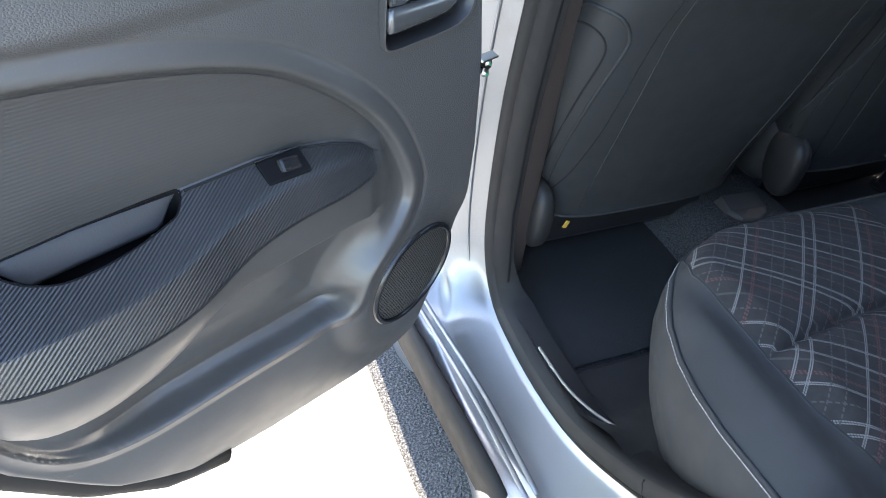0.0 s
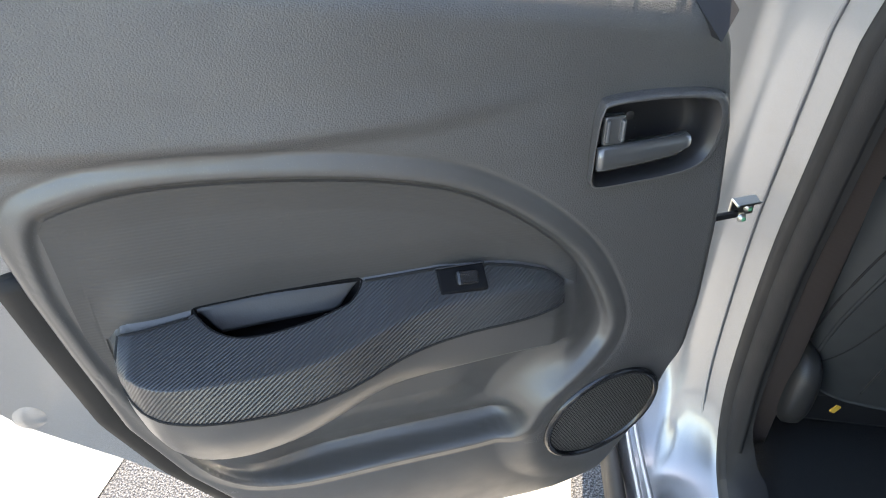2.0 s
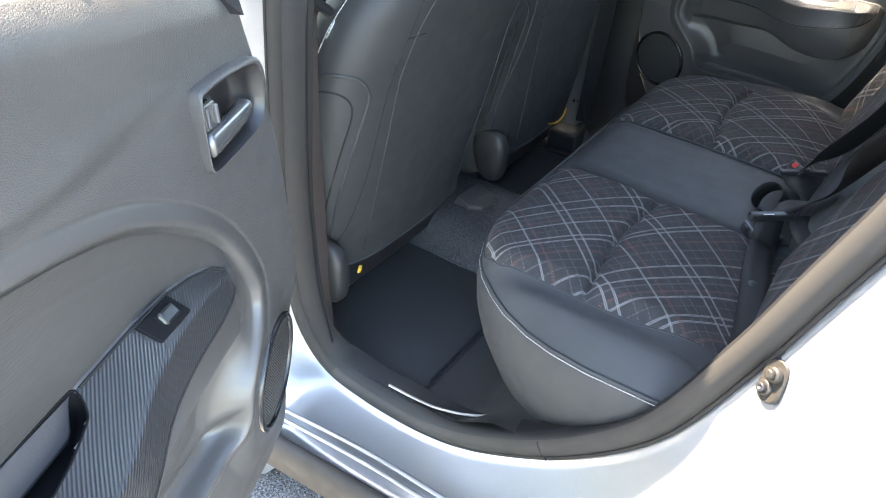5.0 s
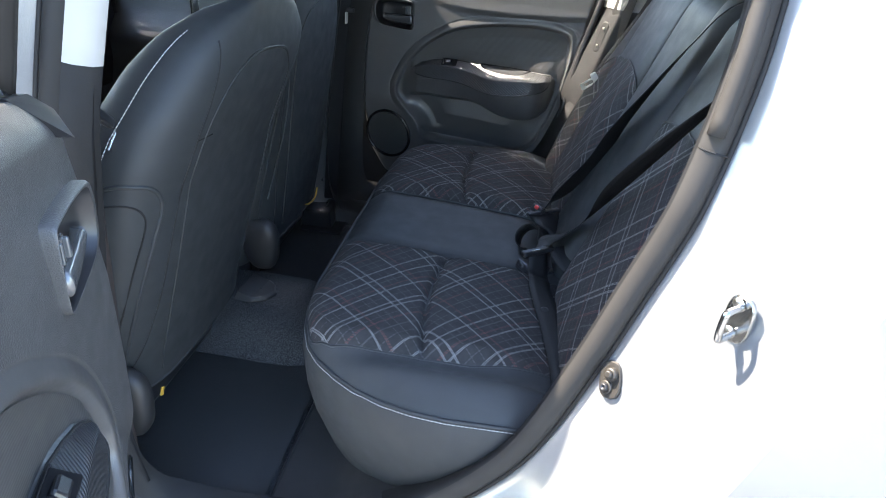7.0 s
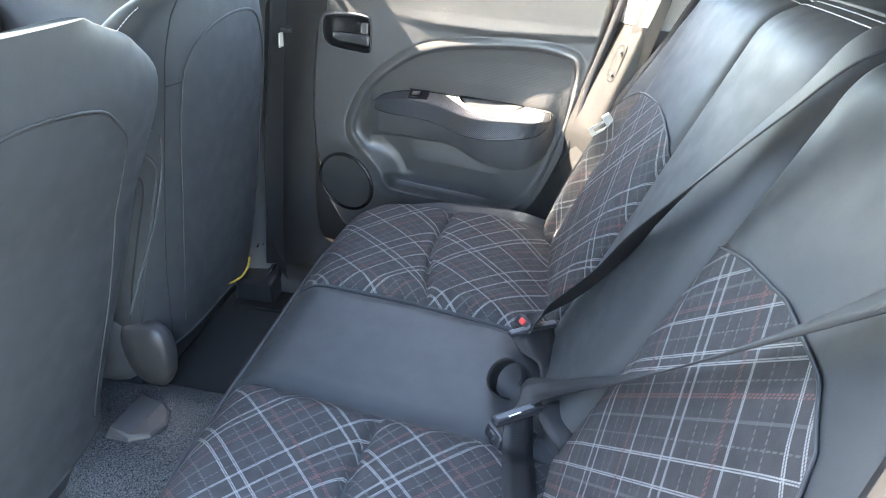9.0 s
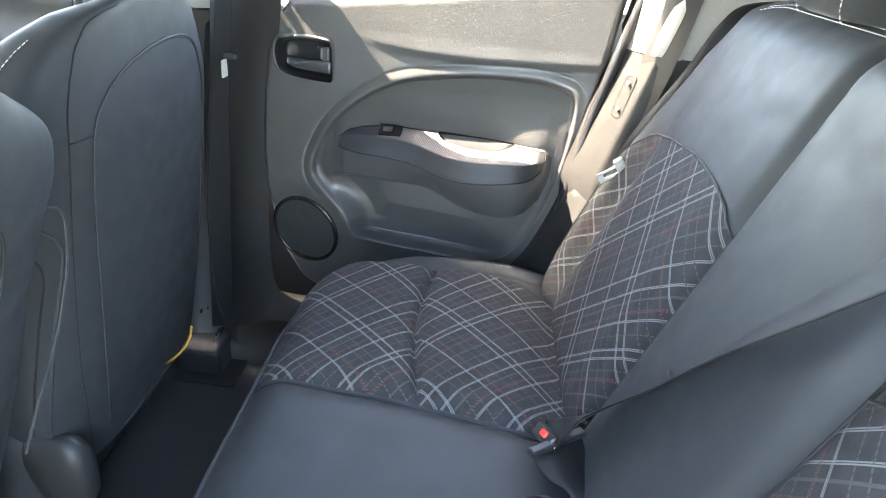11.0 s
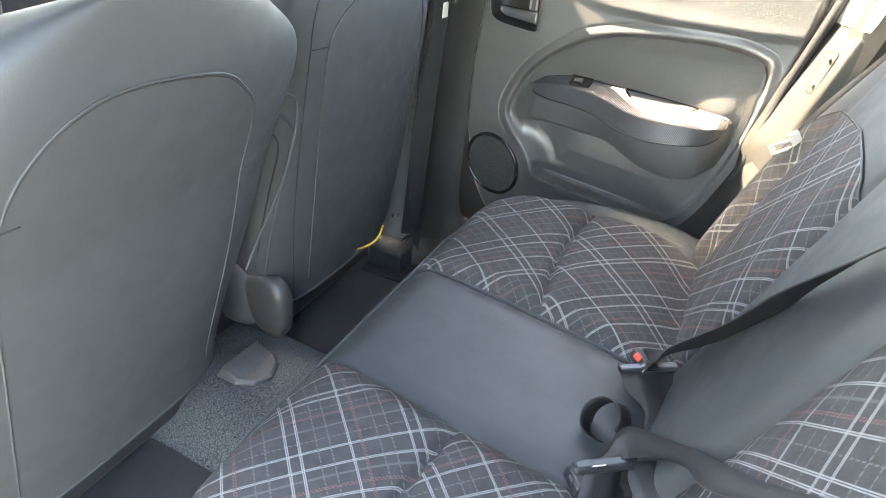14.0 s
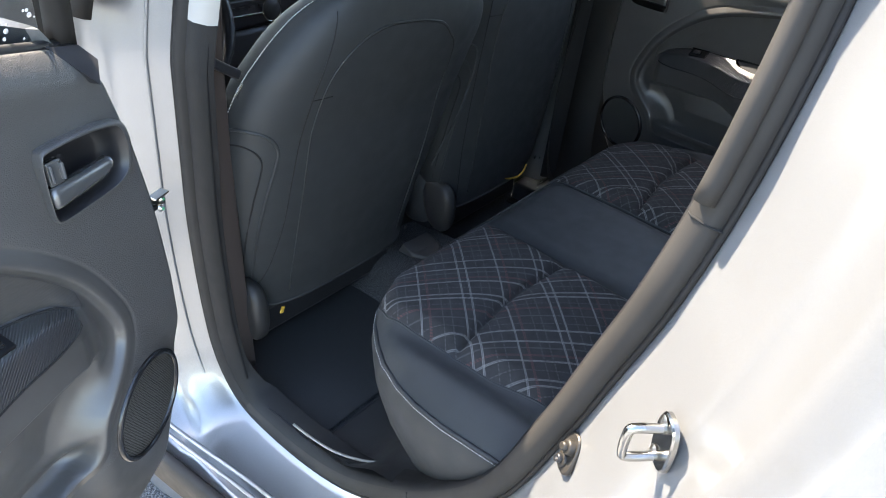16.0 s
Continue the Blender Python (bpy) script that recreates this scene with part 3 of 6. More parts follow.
    around = [(q, float(arm_top(q)) - 0.001) for q in np.linspace(0.410, 0.467, 12)] + [(q, float(carbon_low(q))) for q in np.linspace(0.468, 0.074, 60)] + [(q, float(arm_top(q)) - 0.001) for q in np.linspace(0.073, 0.258, 30)]
    edge = [P(a, panel_depth(np.array([a]), np.array([b]))[0] + 0.0020, b) for a, b in around]
    tube("trim_gap", edge, 0.0015, BACKING, door, False, 5)

    # window switch
    hz = panel_depth(np.array([0.172]), np.array([0.8115]))[0]
    SW = pose(sign * 0.172, hz + 0.001, 0.8125, 60, 0, 0)
    sw = block("window_switch", (0.044, 0.006, 0.025), CUP_BLACK, door, r=0.002, m=SW)
    block("switch_lever", (0.022, 0.011, 0.014), SWITCH, sw, r=0.003, m=SW @ pose(sign * -0.004, 0.002, 0.0, -14, 0, sign * 10))
    block("switch_edge", (0.046, 0.003, 0.0016), SWITCH, sw, r=0.0006, m=SW @ pose(0, 0.003, 0.0125))

    # inner handle in its bowl
    ring = np.array([P(s, 0.002, z) for s, z in BEZEL])
    mid = ring.mean(0)

    def shrink(f, n):
        r = ring * f + mid * (1 - f)
        r[:, 1] = n
        if f > 1:
            r[:, 0] -= sign * 0.045 * (f - 1)
            r[:, 2] += 0.010 * (f - 1)
        return r

    V, F = grid([shrink(1.075, -0.012), shrink(1.07, 0.0010), shrink(1.045, 0.0040), shrink(1.02, 0.0048), shrink(0.985, 0.0040)], False, True)
    obj("handle_bezel", V, F, PANEL, door)
    V, F = grid([shrink(0.99, 0.0038), shrink(0.93, -0.001), shrink(0.86, -0.012), shrink(0.83, -0.024), shrink(0.70, -0.028), shrink(0.3, -0.029), shrink(0.01, -0.029)], False, True)
    obj("handle_bowl", V, F, BLACK, door, "dark moulded bowl of the inner handle")
    rings = []
    for t in np.linspace(0, 1, 18):
        sx = 0.0535 - 0.0875 * t
        zt_, zb_ = 0.9270 - 0.0020 * t, 0.9035 + 0.003 * t + 0.007 * max(0, (t - 0.80) / 0.20) ** 2
        nn = 0.0085 - 0.006 * t - 0.003 * t * t
        c_, hh_ = (zt_ + zb_) / 2, (zt_ - zb_) / 2 * (0.86 if t == 0 else 1)
        rings.append([P(sx, nn + a, c_ + b * hh_) for a, b in ((-0.0022, -0.94), (-0.0004, -0.72), (0.0006, -0.3), (0.0004, 0.3), (-0.0012, 0.80), (-0.0035, 0.97), (-0.012, 1), (-0.012, -1), (-0.0045, -1))])
    V, F = grid(rings, False, True)
    F += [tuple(range(9)), tuple(range(len(V) - 9, len(V)))]
    obj("handle_lever", V, F, GREY_LEVER, door, "satin dark grey pull lever")
    knob = block("lock_knob", (0.0185, 0.010, 0.026), GREY_LEVER, door, r=0.002, at=P(0.040, -0.003, 0.9395))
    block("knob_rib", (0.004, 0.006, 0.019), LOCK_GREY, knob, r=0.0015, at=P(0.0335, 0.003, 0.940))
    block("knob_rib", (0.003, 0.005, 0.019), LOCK_GREY, knob, r=0.001, at=P(0.0465, 0.002, 0.940))
    V, F, uv = disc_dome(P(0.022, -0.010, 0.946), (0, 1, 0), (0, 0, 1), 0.0042, 0.001, 2, 16)
    obj("screw", V, F, BLACK, door)

    # loudspeaker
    out_n = Vector((-0.19 * sign, 1, -0.10)).normalized()
    side_n = out_n.cross(Vector((0, 0, 1))).normalized()
    up_n = side_n.cross(out_n)
    c = Vector(P(SPEAKER[0] if sign > 0 else SPEAKER[0] - 0.007, SPEAKER[1] + 0.002, SPEAKER[2]))
    ringp = [c + side_n * (0.0725 * math.cos(a)) + up_n * (0.0725 * math.sin(a)) for a in np.arange(64) * 2 * math.pi / 64]
    V, F, uv = sweep(ringp, [(-0.0045, -0.008), (-0.0045, 0.001), (-0.001, 0.0032), (0.0025, 0.0022), (0.0035, -0.008)], True, up=tuple(out_n))
    obj("speaker_ring", V, F, SWITCH, door)
    V, F, uv = disc_dome(c - out_n * 0.0015, out_n, up_n, 0.070, 0.004, 8, 48)
    obj("speaker_grille", V, F, MESH_GRILLE, door, "round perforated black speaker grille", uv=uv)

    # steel door behind the trim
    rows = []
    for z in np.linspace(0.40, 1.06, 40):
        a, b = lerp(z, OUTLINE_FRONT), lerp(z, OUTLINE_REAR)
        a0 = a + 0.012
        b0 = lerp(z, ((0.40, 0.24), (0.46, 0.40), (0.554, 0.517), (0.588, 0.545), (0.631, 0.587), (0.67, 0.624), (0.72, 0.652), (0.80, 0.67), (1.1, 0.68)))
        rows.append([P(a0, -0.040, z), P(a0 - 0.006, -0.055, z), P(a0 - 0.010, -0.115, z), P((a0 + b0) / 2, -0.150, z), P(b0 + 0.01, -0.115, z), P(b0, -0.055, z), P(b0 - 0.01, -0.047, z), P(b + 0.004, -0.047, z), P(b - 0.012, -0.050, z), P(b - 0.02, -0.095, z), P((a0 + b0) / 2, -0.095, z), P(a0 + 0.02, -0.095, z)])
    V, F = grid(rows, False, True, flip=sign > 0)
    F += [tuple(range(12)), tuple(reversed(range(len(V) - 12, len(V))))]
    obj("door_shell", V, F, PAINT, door, "silver painted steel door shell", smooth=False)
    V, F, uv = disc_dome(P(0.602, -0.0475, 0.678), (0, 1, 0), (0, 0, 1), 0.017, 0.003, 4, 24)
    obj("rubber_plug", V, F, PAINT, door, "round painted plug")
    if is_open:
        rim = [P(float(lerp(z, OUTLINE_REAR)) + 0.012, -0.026, z) for z in np.linspace(0.41, 0.86, 40)]
        V, F, uv = sweep(rim, circle(0.019, 10, 0.5), up=(0, 1, 0))
        obj("edge_seal", V, F, RUBBER, door, "dark brown rubber seal along the door edge")
    if not is_open:
        seal = [P(float(lerp(z, OUTLINE_REAR)) + 0.003, 0.010, z) for z in np.linspace(0.42, 1.10, 50)]
        tube("edge_seal", seal, 0.0085, BLACK, door)
    # window frame and glass
    # closed door's front leg is moved forward, out of view, to shape the sun patch
    lower = [P(-0.058, -0.055, 1.03), P(-0.03, -0.005, 1.20), P(0.02, 0.075, 1.36)] if is_open else [P(-0.105, -0.055, 1.03), P(-0.112, -0.005, 1.20), P(-0.105, 0.075, 1.36)]
    base = lower + [P(0.10, 0.105, 1.42), P(0.35, 0.115, 1.44), P(0.50, 0.095, 1.40), P(0.60, 0.025, 1.25), P(0.63, -0.05, 1.08)]
    path = smooth_curve(base, 6)
    wf = 0.013 if is_open else 0.02
    V, F, uv = sweep(path, [(-wf, -0.012), (wf, -0.012), (wf * 1.2, 0.0), (wf * 0.6, 0.012), (-wf, 0.012)], up=(0, 1, 0.2))
    obj("window_frame", V, F, RUBBER, door, "black window frame")
    gl = []
    for i, t in enumerate(np.linspace(0, 1, 12)):
        z = 1.03 + 0.38 * t
        a, b = lerp(z, ((1.03, -0.055), (1.2, -0.03), (1.36, 0.02), (1.42, 0.08))), lerp(z, ((1.03, 0.63), (1.25, 0.60), (1.4, 0.5), (1.42, 0.45)))
        n = lerp(z, ((1.03, -0.062), (1.2, -0.010), (1.36, 0.070), (1.42, 0.100)))
        gl.append([P(s, n, z) for s in np.linspace(a, b, 10)])
    V, F = grid(gl, flip=sign > 0)
    g = obj("window_pane", V, F, TINT if is_open else GLASS, door, "wet tinted window glass" if is_open else "clear side window glass")
    g.visible_shadow = False
    corner = [P(s_, n_, z_) for s_, z_, n_ in CORNER]
    obj("corner_cap", corner + [P(s_, n_ - 0.02, z_) for s_, z_, n_ in CORNER], [(0, 1, 2, 3), (4, 5, 1, 0), (5, 6, 2, 1), (6, 7, 3, 2), (7, 4, 0, 3)], BLACK, door, "smooth black corner cap", smooth=False)
    if is_open:
        rng = random.Random(5)
        DV, DF = [], []
        for _ in range(240):
            z = rng.uniform(1.045, 1.24)
            s_ = rng.uniform(-0.03, 0.24)
            n_ = lerp(z, ((1.03, -0.062), (1.2, -0.010), (1.36, 0.070)))
            r_ = rng.choice((0.0012, 0.0016, 0.0022, 0.003))
            v_, f_, _u = disc_dome(P(s_, n_ + 0.0008, z), (0, 1, -0.3), (0, 0.3, 1), r_, r_ * 0.6, 2, 8)
            DF += [tuple(i + len(DV) for i in f) for f in f_]
            DV += v_
        obj("water_drops", DV, DF, GLINT_WATER, door, "drops of water on the glass, whitened for the sun's glint")
    wl = smooth_curve([P(-0.055, -0.046, 1.036), P(0.2, -0.046, 1.075), P(0.59, -0.046, 1.133)], 6)
    V, F, uv = sweep(wl, circle(0.007, 8))
    obj("window_seal", V, F, BLACK, door)
    return door


LEFT_DOOR = Matrix(((-0.928, 0.371, 0, -0.80), (-0.371, -0.928, 0, 0.59), (0, 0, 1, 0), (0, 0, 0, 1)))
RIGHT_DOOR = Matrix(((0.083, -0.9966, 0, 0.648), (0.9966, 0.083, 0, 0.61), (0, 0, 1, 0), (0, 0, 0, 1)))
rear_door(LEFT_DOOR, 1, "wide open rear car door with grained charcoal trim and carbon-look armrest", True)
rear_door(RIGHT_DOOR, -1, "closed rear car door with charcoal trim and sunlit armrest pull", False)

# ---- car body ----
car = thing("hatchback", "silver hatchback body with an open rear doorway and black interior trim", "car")
APERTURE = [(0.70, 1.30), (0.722, 1.12), (0.745, 0.97), (0.765, 0.80), (0.780, 0.65), (0.782, 0.50), (0.770, 0.395), (0.728, 0.328), (0.66, 0.310), (0.56, 0.310), (0.47, 0.330), (0.385, 0.375),
            (0.285, 0.452), (0.192, 0.565), (0.132, 0.72), (0.098, 0.83), (0.064, 0.945), (0.043, 1.06), (0.033, 1.18), (0.035, 1.29), (0.10, 1.36), (0.30, 1.385), (0.58, 1.37)]


def side_x(z):
    """The doorway's plane leans inward above the waist."""
    return lerp(z, ((0.3, 0.585), (0.7, 0.585), (0.95, 0.580), (1.1, 0.555), (1.4, 0.47)))


loop2 = smooth_curve(APERTURE, 7, True)
tang = np.roll(loop2, -1, 0) - np.roll(loop2, 1, 0)
tang /= np.linalg.norm(tang, axis=1)[:, None]
outw = np.stack((-tang[:, 1], tang[:, 0]), -1)
mid2 = np.array((0.42, 0.85))
outw *= np.sign(((loop2 - mid2) * outw).sum(1))[:, None]


def ring_at(off, out, sgn=-1):
    """The doorway outline moved outward in its plane by off and away from the cabin by out."""
    off, out = np.broadcast_to(off, len(loop2)), np.broadcast_to(out, len(loop2))
    yz = loop2 + outw * off[:, None]
    return np.stack((sgn * (side_x(loop2[:, 1]) + out), yz[:, 0], yz[:, 1]), -1)


rear_w = sstep(-outw[:, 0], 0.1, 0.8)
low_w = sstep(-outw[:, 1], 0.3, 0.9)
front_w = sstep(outw[:, 0], 0.2, 0.8)
top_w = sstep(outw[:, 1], 0.2, 0.8)


def mixw(r, l, f, t):
    s = rear_w + low_w + front_w + top_w + 1e-6
    return (r * rear_w + l * low_w + f * front_w + t * top_w) / s


for sgn in (-1, 1):
    trim = [ring_at(-0.010, -0.05, sgn), ring_at(-0.006, -0.02, sgn), ring_at(0.002, -0.004, sgn), ring_at(0.008, 0.001, sgn)]
    lip = [ring_at(0.008 if sgn < 0 else mixw(0.03, 0.014, 0.014, 0.014), 0.001, sgn), ring_at(0.012 if sgn < 0 else mixw(0.032, 0.016, 0.016, 0.016), 0.006, sgn), ring_at(0.026, 0.009, sgn), ring_at(0.031, 0.006, sgn), ring_at(0.032, -0.004, sgn)]
    if sgn < 0:
        lip = [ring_at(0.008, 0.001), ring_at(mixw(0.013, 0.012, 0.012, 0.012), 0.007), ring_at(mixw(0.028, 0.026, 0.026, 0.026), 0.010), ring_at(mixw(0.038, 0.031, 0.031, 0.031), 0.005), ring_at(mixw(0.039, 0.032, 0.032, 0.032), -0.006)]
        trim = [ring_at(mixw(0.040, -0.010, -0.027, -0.010), mixw(-0.05, -0.05, -0.022, -0.05), sgn), ring_at(mixw(0.018, -0.006, -0.022, -0.006), mixw(-0.02, -0.02, -0.010, -0.02), sgn), ring_at(mixw(0.006, 0.002, -0.004, 0.002), mixw(-0.004, -0.004, 0.0, -0.004), sgn), ring_at(0.008, 0.001, sgn)]
    if sgn > 0:
        trim = [ring_at(mixw(0.0, -0.085, -0.085, 0.012), 0.085, sgn), ring_at(mixw(0.012, -0.03, -0.03, 0.010), 0.075, sgn), ring_at(mixw(0.022, -0.022, -0.022, 0.008), 0.02, sgn), ring_at(mixw(0.034, -0.006, -0.006, 0.006), -0.01, sgn), ring_at(mixw(0.075, -0.010, -0.010, 0.03), -0.05, sgn)]
    V, F = grid(trim, False, True, flip=sgn > 0)
    high = [sgn < 0 and loop2[f[0] % len(loop2), 0] > 0.60 and 1.014 < loop2[f[0] % len(loop2), 1] < 1.36 for f in F]
    # left trim has shade put into its colour; the right is a lighter copy
    obj("doorway_trim", *used(V, [f for f, q in zip(F, high) if not q]), DIM_PILLAR if sgn < 0 else REAR_PILLAR, car, "black plastic doorway trim")
    if sgn < 0:
        obj("upper_pillar_trim", *used(V, [f for f, q in zip(F, high) if q]), LIGHT_TRIM, car, "light grey upper centre pillar trim")
    V, F = grid(lip, False, True, flip=sgn > 0)
    if sgn > 0:
        obj("doorway_lip", V, F, TRIM, car, "dark rubber lip round the doorway")
        continue
    on_pillar = [loop2[f[0] % len(loop2), 0] > 0.69 and 0.32 < loop2[f[0] % len(loop2), 1] < 1.36 for f in F]
    # one lip in two tones: sunlight coloured into this, shade into the front
    obj("doorway_lip", *used(V, [f for f, q in zip(F, on_pillar) if not q]), SUNLIT_LIP, car, "taupe worn rubber lip round the doorway")
    obj("shaded_lip", *used(V, [f for f, q in zip(F, on_pillar) if q]), RUBBER, car, "black ribbed seal on the centre pillar")
V, F, uv = sweep(ring_at(mixw(0.041, 0.034, 0.034, 0.034), 0.004), circle(0.0032, 8), True)
obj("door_seal", V, F, RUBBER, car)
upper = np.where((loop2[:, 0] < 0.12) & (loop2[:, 1] > 1.018) & (loop2[:, 1] < 1.30))[0]
bead = ring_at(0.017, 0.012)[upper]
bead = bead[np.argsort(bead[:, 2])]
tube("upper_weatherstrip", bead, 0.0095, SUNLIT_LIP, car, k=10, label="soft weatherstrip bead in the sunlit lip colour")
for y0, z0 in ((0.318, 0.425), (0.055, 1.012)):
    i0 = int(np.argmin(np.hypot(loop2[:, 0] - y0, loop2[:, 1] - z0)))
    cutp = [ring_at(o, x)[i0] for o, x in ((0.009, 0.003), (0.013, 0.0072), (0.022, 0.0088), (0.030, 0.0098), (0.040, 0.0075))]
    tube("trim_joint", cutp, 0.0012, BACKING, car, k=5)
jamb = [ring_at(mixw(0.036, 0.028, 0.028, 0.028), -0.004), ring_at(mixw(0.045, 0.040, 0.040, 0.040), 0.004), ring_at(mixw(0.054, 0.046, 0.055, 0.05), 0.016), ring_at(mixw(0.080, 0.048, 0.085, 0.06), mixw(0.046, 0.06, 0.04, 0.02)),
        ring_at(mixw(0.100, 0.050, 0.12, 0.07), mixw(0.075, 0.090, 0.055, 0.03)), ring_at(mixw(0.108, 0.044, 0.150, 0.075), mixw(0.085, 0.100, 0.06, 0.03)), ring_at(mixw(0.125, 0.052, 0.158, 0.08), mixw(0.097, 0.110, 0.075, 0.035)),
        ring_at(mixw(0.133, 0.046, 0.170, 0.085), mixw(0.125, 0.122, 0.12, 0.04)), ring_at(mixw(0.145, 0.055, 0.180, 0.09), mixw(0.140, 0.130, 0.15, 0.045)), ring_at(mixw(0.17, 0.080, 0.19, 0.10), mixw(0.150, 0.136, 0.155, 0.03))]
V, F = grid(jamb, False, True)
obj("door_jamb", V, F, PAINT, car, "silver painted door jamb")
sel = np.where((front_w > 0.55) & (loop2[:, 1] < 1.2))[0]
bead = ring_at(0.066, 0.026)[sel]
bead = bead[np.argsort(bead[:, 2])]
tube("jamb_bead", bead, 0.0028, PAINT, car, k=8)
skin = [jamb[-1], ring_at(mixw(0.28, 0.12, 0.3, 0.13), mixw(0.170, 0.138, 0.152, 0.02)), ring_at(mixw(0.60, 0.16, 0.7, 0.2), mixw(0.180, 0.134, 0.145, -0.1)), ring_at(mixw(1.1, 0.17, 1.1, 0.25), mixw(0.150, 0.12, 0.14, -0.3))]
V, F = grid(skin, False, True)
obj("body_side", V, F, PAINT, car, "silver painted outer body side")
V, F, uv = sweep([(-0.752, 1.6, 0.235), (-0.748, 0.8, 0.235), (-0.716, 0.435, 0.235), (-0.70, 0.1, 0.235), (-0.68, -0.6, 0.24)], [(-0.010, -0.05), (0.008, -0.05), (0.010, 0.03), (-0.004, 0.040), (-0.010, 0.03)])
obj("rocker_moulding", V, F, RUBBER, car, "brownish black lower rocker moulding")

# pressed ribs along the sill
for xa, xb, xc, z, r in ((-0.708, -0.685, -0.680, 0.2985, 0.0045), (-0.722, -0.702, -0.696, 0.2950, 0.0040)):
    rib = smooth_curve([(xa - 0.006, 0.86, z + 0.002), (xa, 0.76, z), (xb, 0.557, z), (xc, 0.38, z + 0.004)], 8)
    V, F, uv = sweep(rib, circle(r, 8, 0.7))
    obj("sill_rib", V, F, PAINT, car)

# floor, tunnel and seat step
xs, ys = np.linspace(-0.572, 0.60, 90), np.linspace(0.50, 2.0, 90)


def floor_z(x, y):
    z = 0.285 + 0.083 * math.exp(-((x + 0.02) / 0.15) ** 6) * (0.45 + 0.55 * float(sstep(np.array(y), 0.58, 0.70)))
    return z + 0.030 * float(sstep(np.array(abs(x)), 0.53, 0.57))


V, F = grid([[(x, y, floor_z(x, y) + 0.002 * noise.noise(Vector((x * 9, y * 9, 0)))) for y in ys] for x in xs])
obj("floor", V, F, TUNNEL, car, "grey-black carpeted car floor")
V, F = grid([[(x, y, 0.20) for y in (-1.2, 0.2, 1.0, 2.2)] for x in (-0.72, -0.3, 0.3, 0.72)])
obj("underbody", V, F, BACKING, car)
kick = []
for x in np.linspace(-0.578, 0.60, 60):
    row = []
    for t in np.linspace(0, 1, 14):
        y = 0.552 - 0.30 * t
        z = 0.297 + 0.05 * t + 0.05 * float(sstep(np.array(t), 0.25, 0.6)) + 0.018 * float(sstep(np.array(abs(x)), 0.545, 0.575)) * (1 - t)
        row.append((x, y, z + max(0, floor_z(x, 0.55) - 0.30) * (1 - 0.6 * t)))
    kick.append(row)
V, F = grid(kick)
obj("kick_panel", V, F, TRIM, car, "dark grey moulded kick panel below the seat")
tube("kick_edge", [(x, 0.553, floor_z(x, 0.553) + 0.010) for x in np.linspace(-0.55, 0.56, 60)], 0.004, BLACK, car, k=6)
plate = smooth_curve([(-0.571, 0.60, 0.326), (-0.570, 0.55, 0.328), (-0.566, 0.50, 0.332), (-0.551, 0.448, 0.338), (-0.526, 0.400, 0.346)], 5)
V, F, uv = sweep(plate, [(-0.0010, 0), (0.0028, 0.0), (0.0028, 0.003), (-0.0010, 0.003)], up=(0, 0, 1))
obj("sill_plate_edge", V, F, CREAM, car, "pale edge of the sill plate")

# roof and closing panels
rf = [[(x, y, 1.46 - 0.10 * abs(x / 0.5) ** 2.5 - 0.05 * ((y - 0.3) / 1.0) ** 2) for x in np.linspace(-0.5, 0.5, 15)] for y in np.linspace(-0.75, 1.62, 24)]
V, F = grid(rf)
obj("headliner", V, F, LIGHT_TRIM, car, "light grey headliner")
V, F = grid(np.array(rf) + (0, 0, 0.03))
obj("roof", V, F, PAINT, car, "silver roof")
wall = []
for y in np.linspace(-1.3, 2.1, 20):
    wall.append([(lerp(z, ((0.2, 0.72), (0.5, 0.78), (0.9, 0.79), (1.0, 0.76))), y, z) for z in np.linspace(0.2, 1.0, 10)])
V, F = grid(wall)
obj("body_side", V, F, PAINT, car, "silver painted outer body side")
for a, b in (((0.60, 0.83, 0.95), (0.50, 0.70, 1.40)), ((0.64, 1.90, 0.98), (0.50, 1.58, 1.38)), ((-0.64, 1.90, 0.98), (-0.50, 1.58, 1.38))):
    V, F, uv = sweep([a, tuple((np.array(a) + b) / 2 + (0.01 * np.sign(a[0]), 0, 0)), b], circle(0.045, 10, 0.7))
    obj("roof_pillar", V, F, TRIM, car)
for sgn in (-1, 1):
    # rail widened out of view to keep sun off the rear seat
    V, F, uv = sweep([(0.50 * sgn, -0.75, 1.33), (0.500 * sgn, 0.0, 1.385), (0.500 * sgn, 0.6, 1.40), (0.490 * sgn, 1.62, 1.355)], circle(0.046, 10, 0.7))
    obj("roof_rail", V, F, LIGHT_TRIM, car)
# unseen slab, set where its shadow ends the sun patch on the closed door
V, F, uv = sweep([(0.672, 0.800, 0.98), (0.648, 0.798, 1.12), (0.605, 0.810, 1.27), (0.545, 0.80, 1.42)], [(-0.075, -0.010), (0.075, -0.010), (0.078, 0.0), (0.070, 0.012), (-0.070, 0.012), (-0.078, 0.0)], up=(1, 0, 0.3))
obj("centre_pillar", V, F, PAINT, car, "silver painted outer centre pillar")
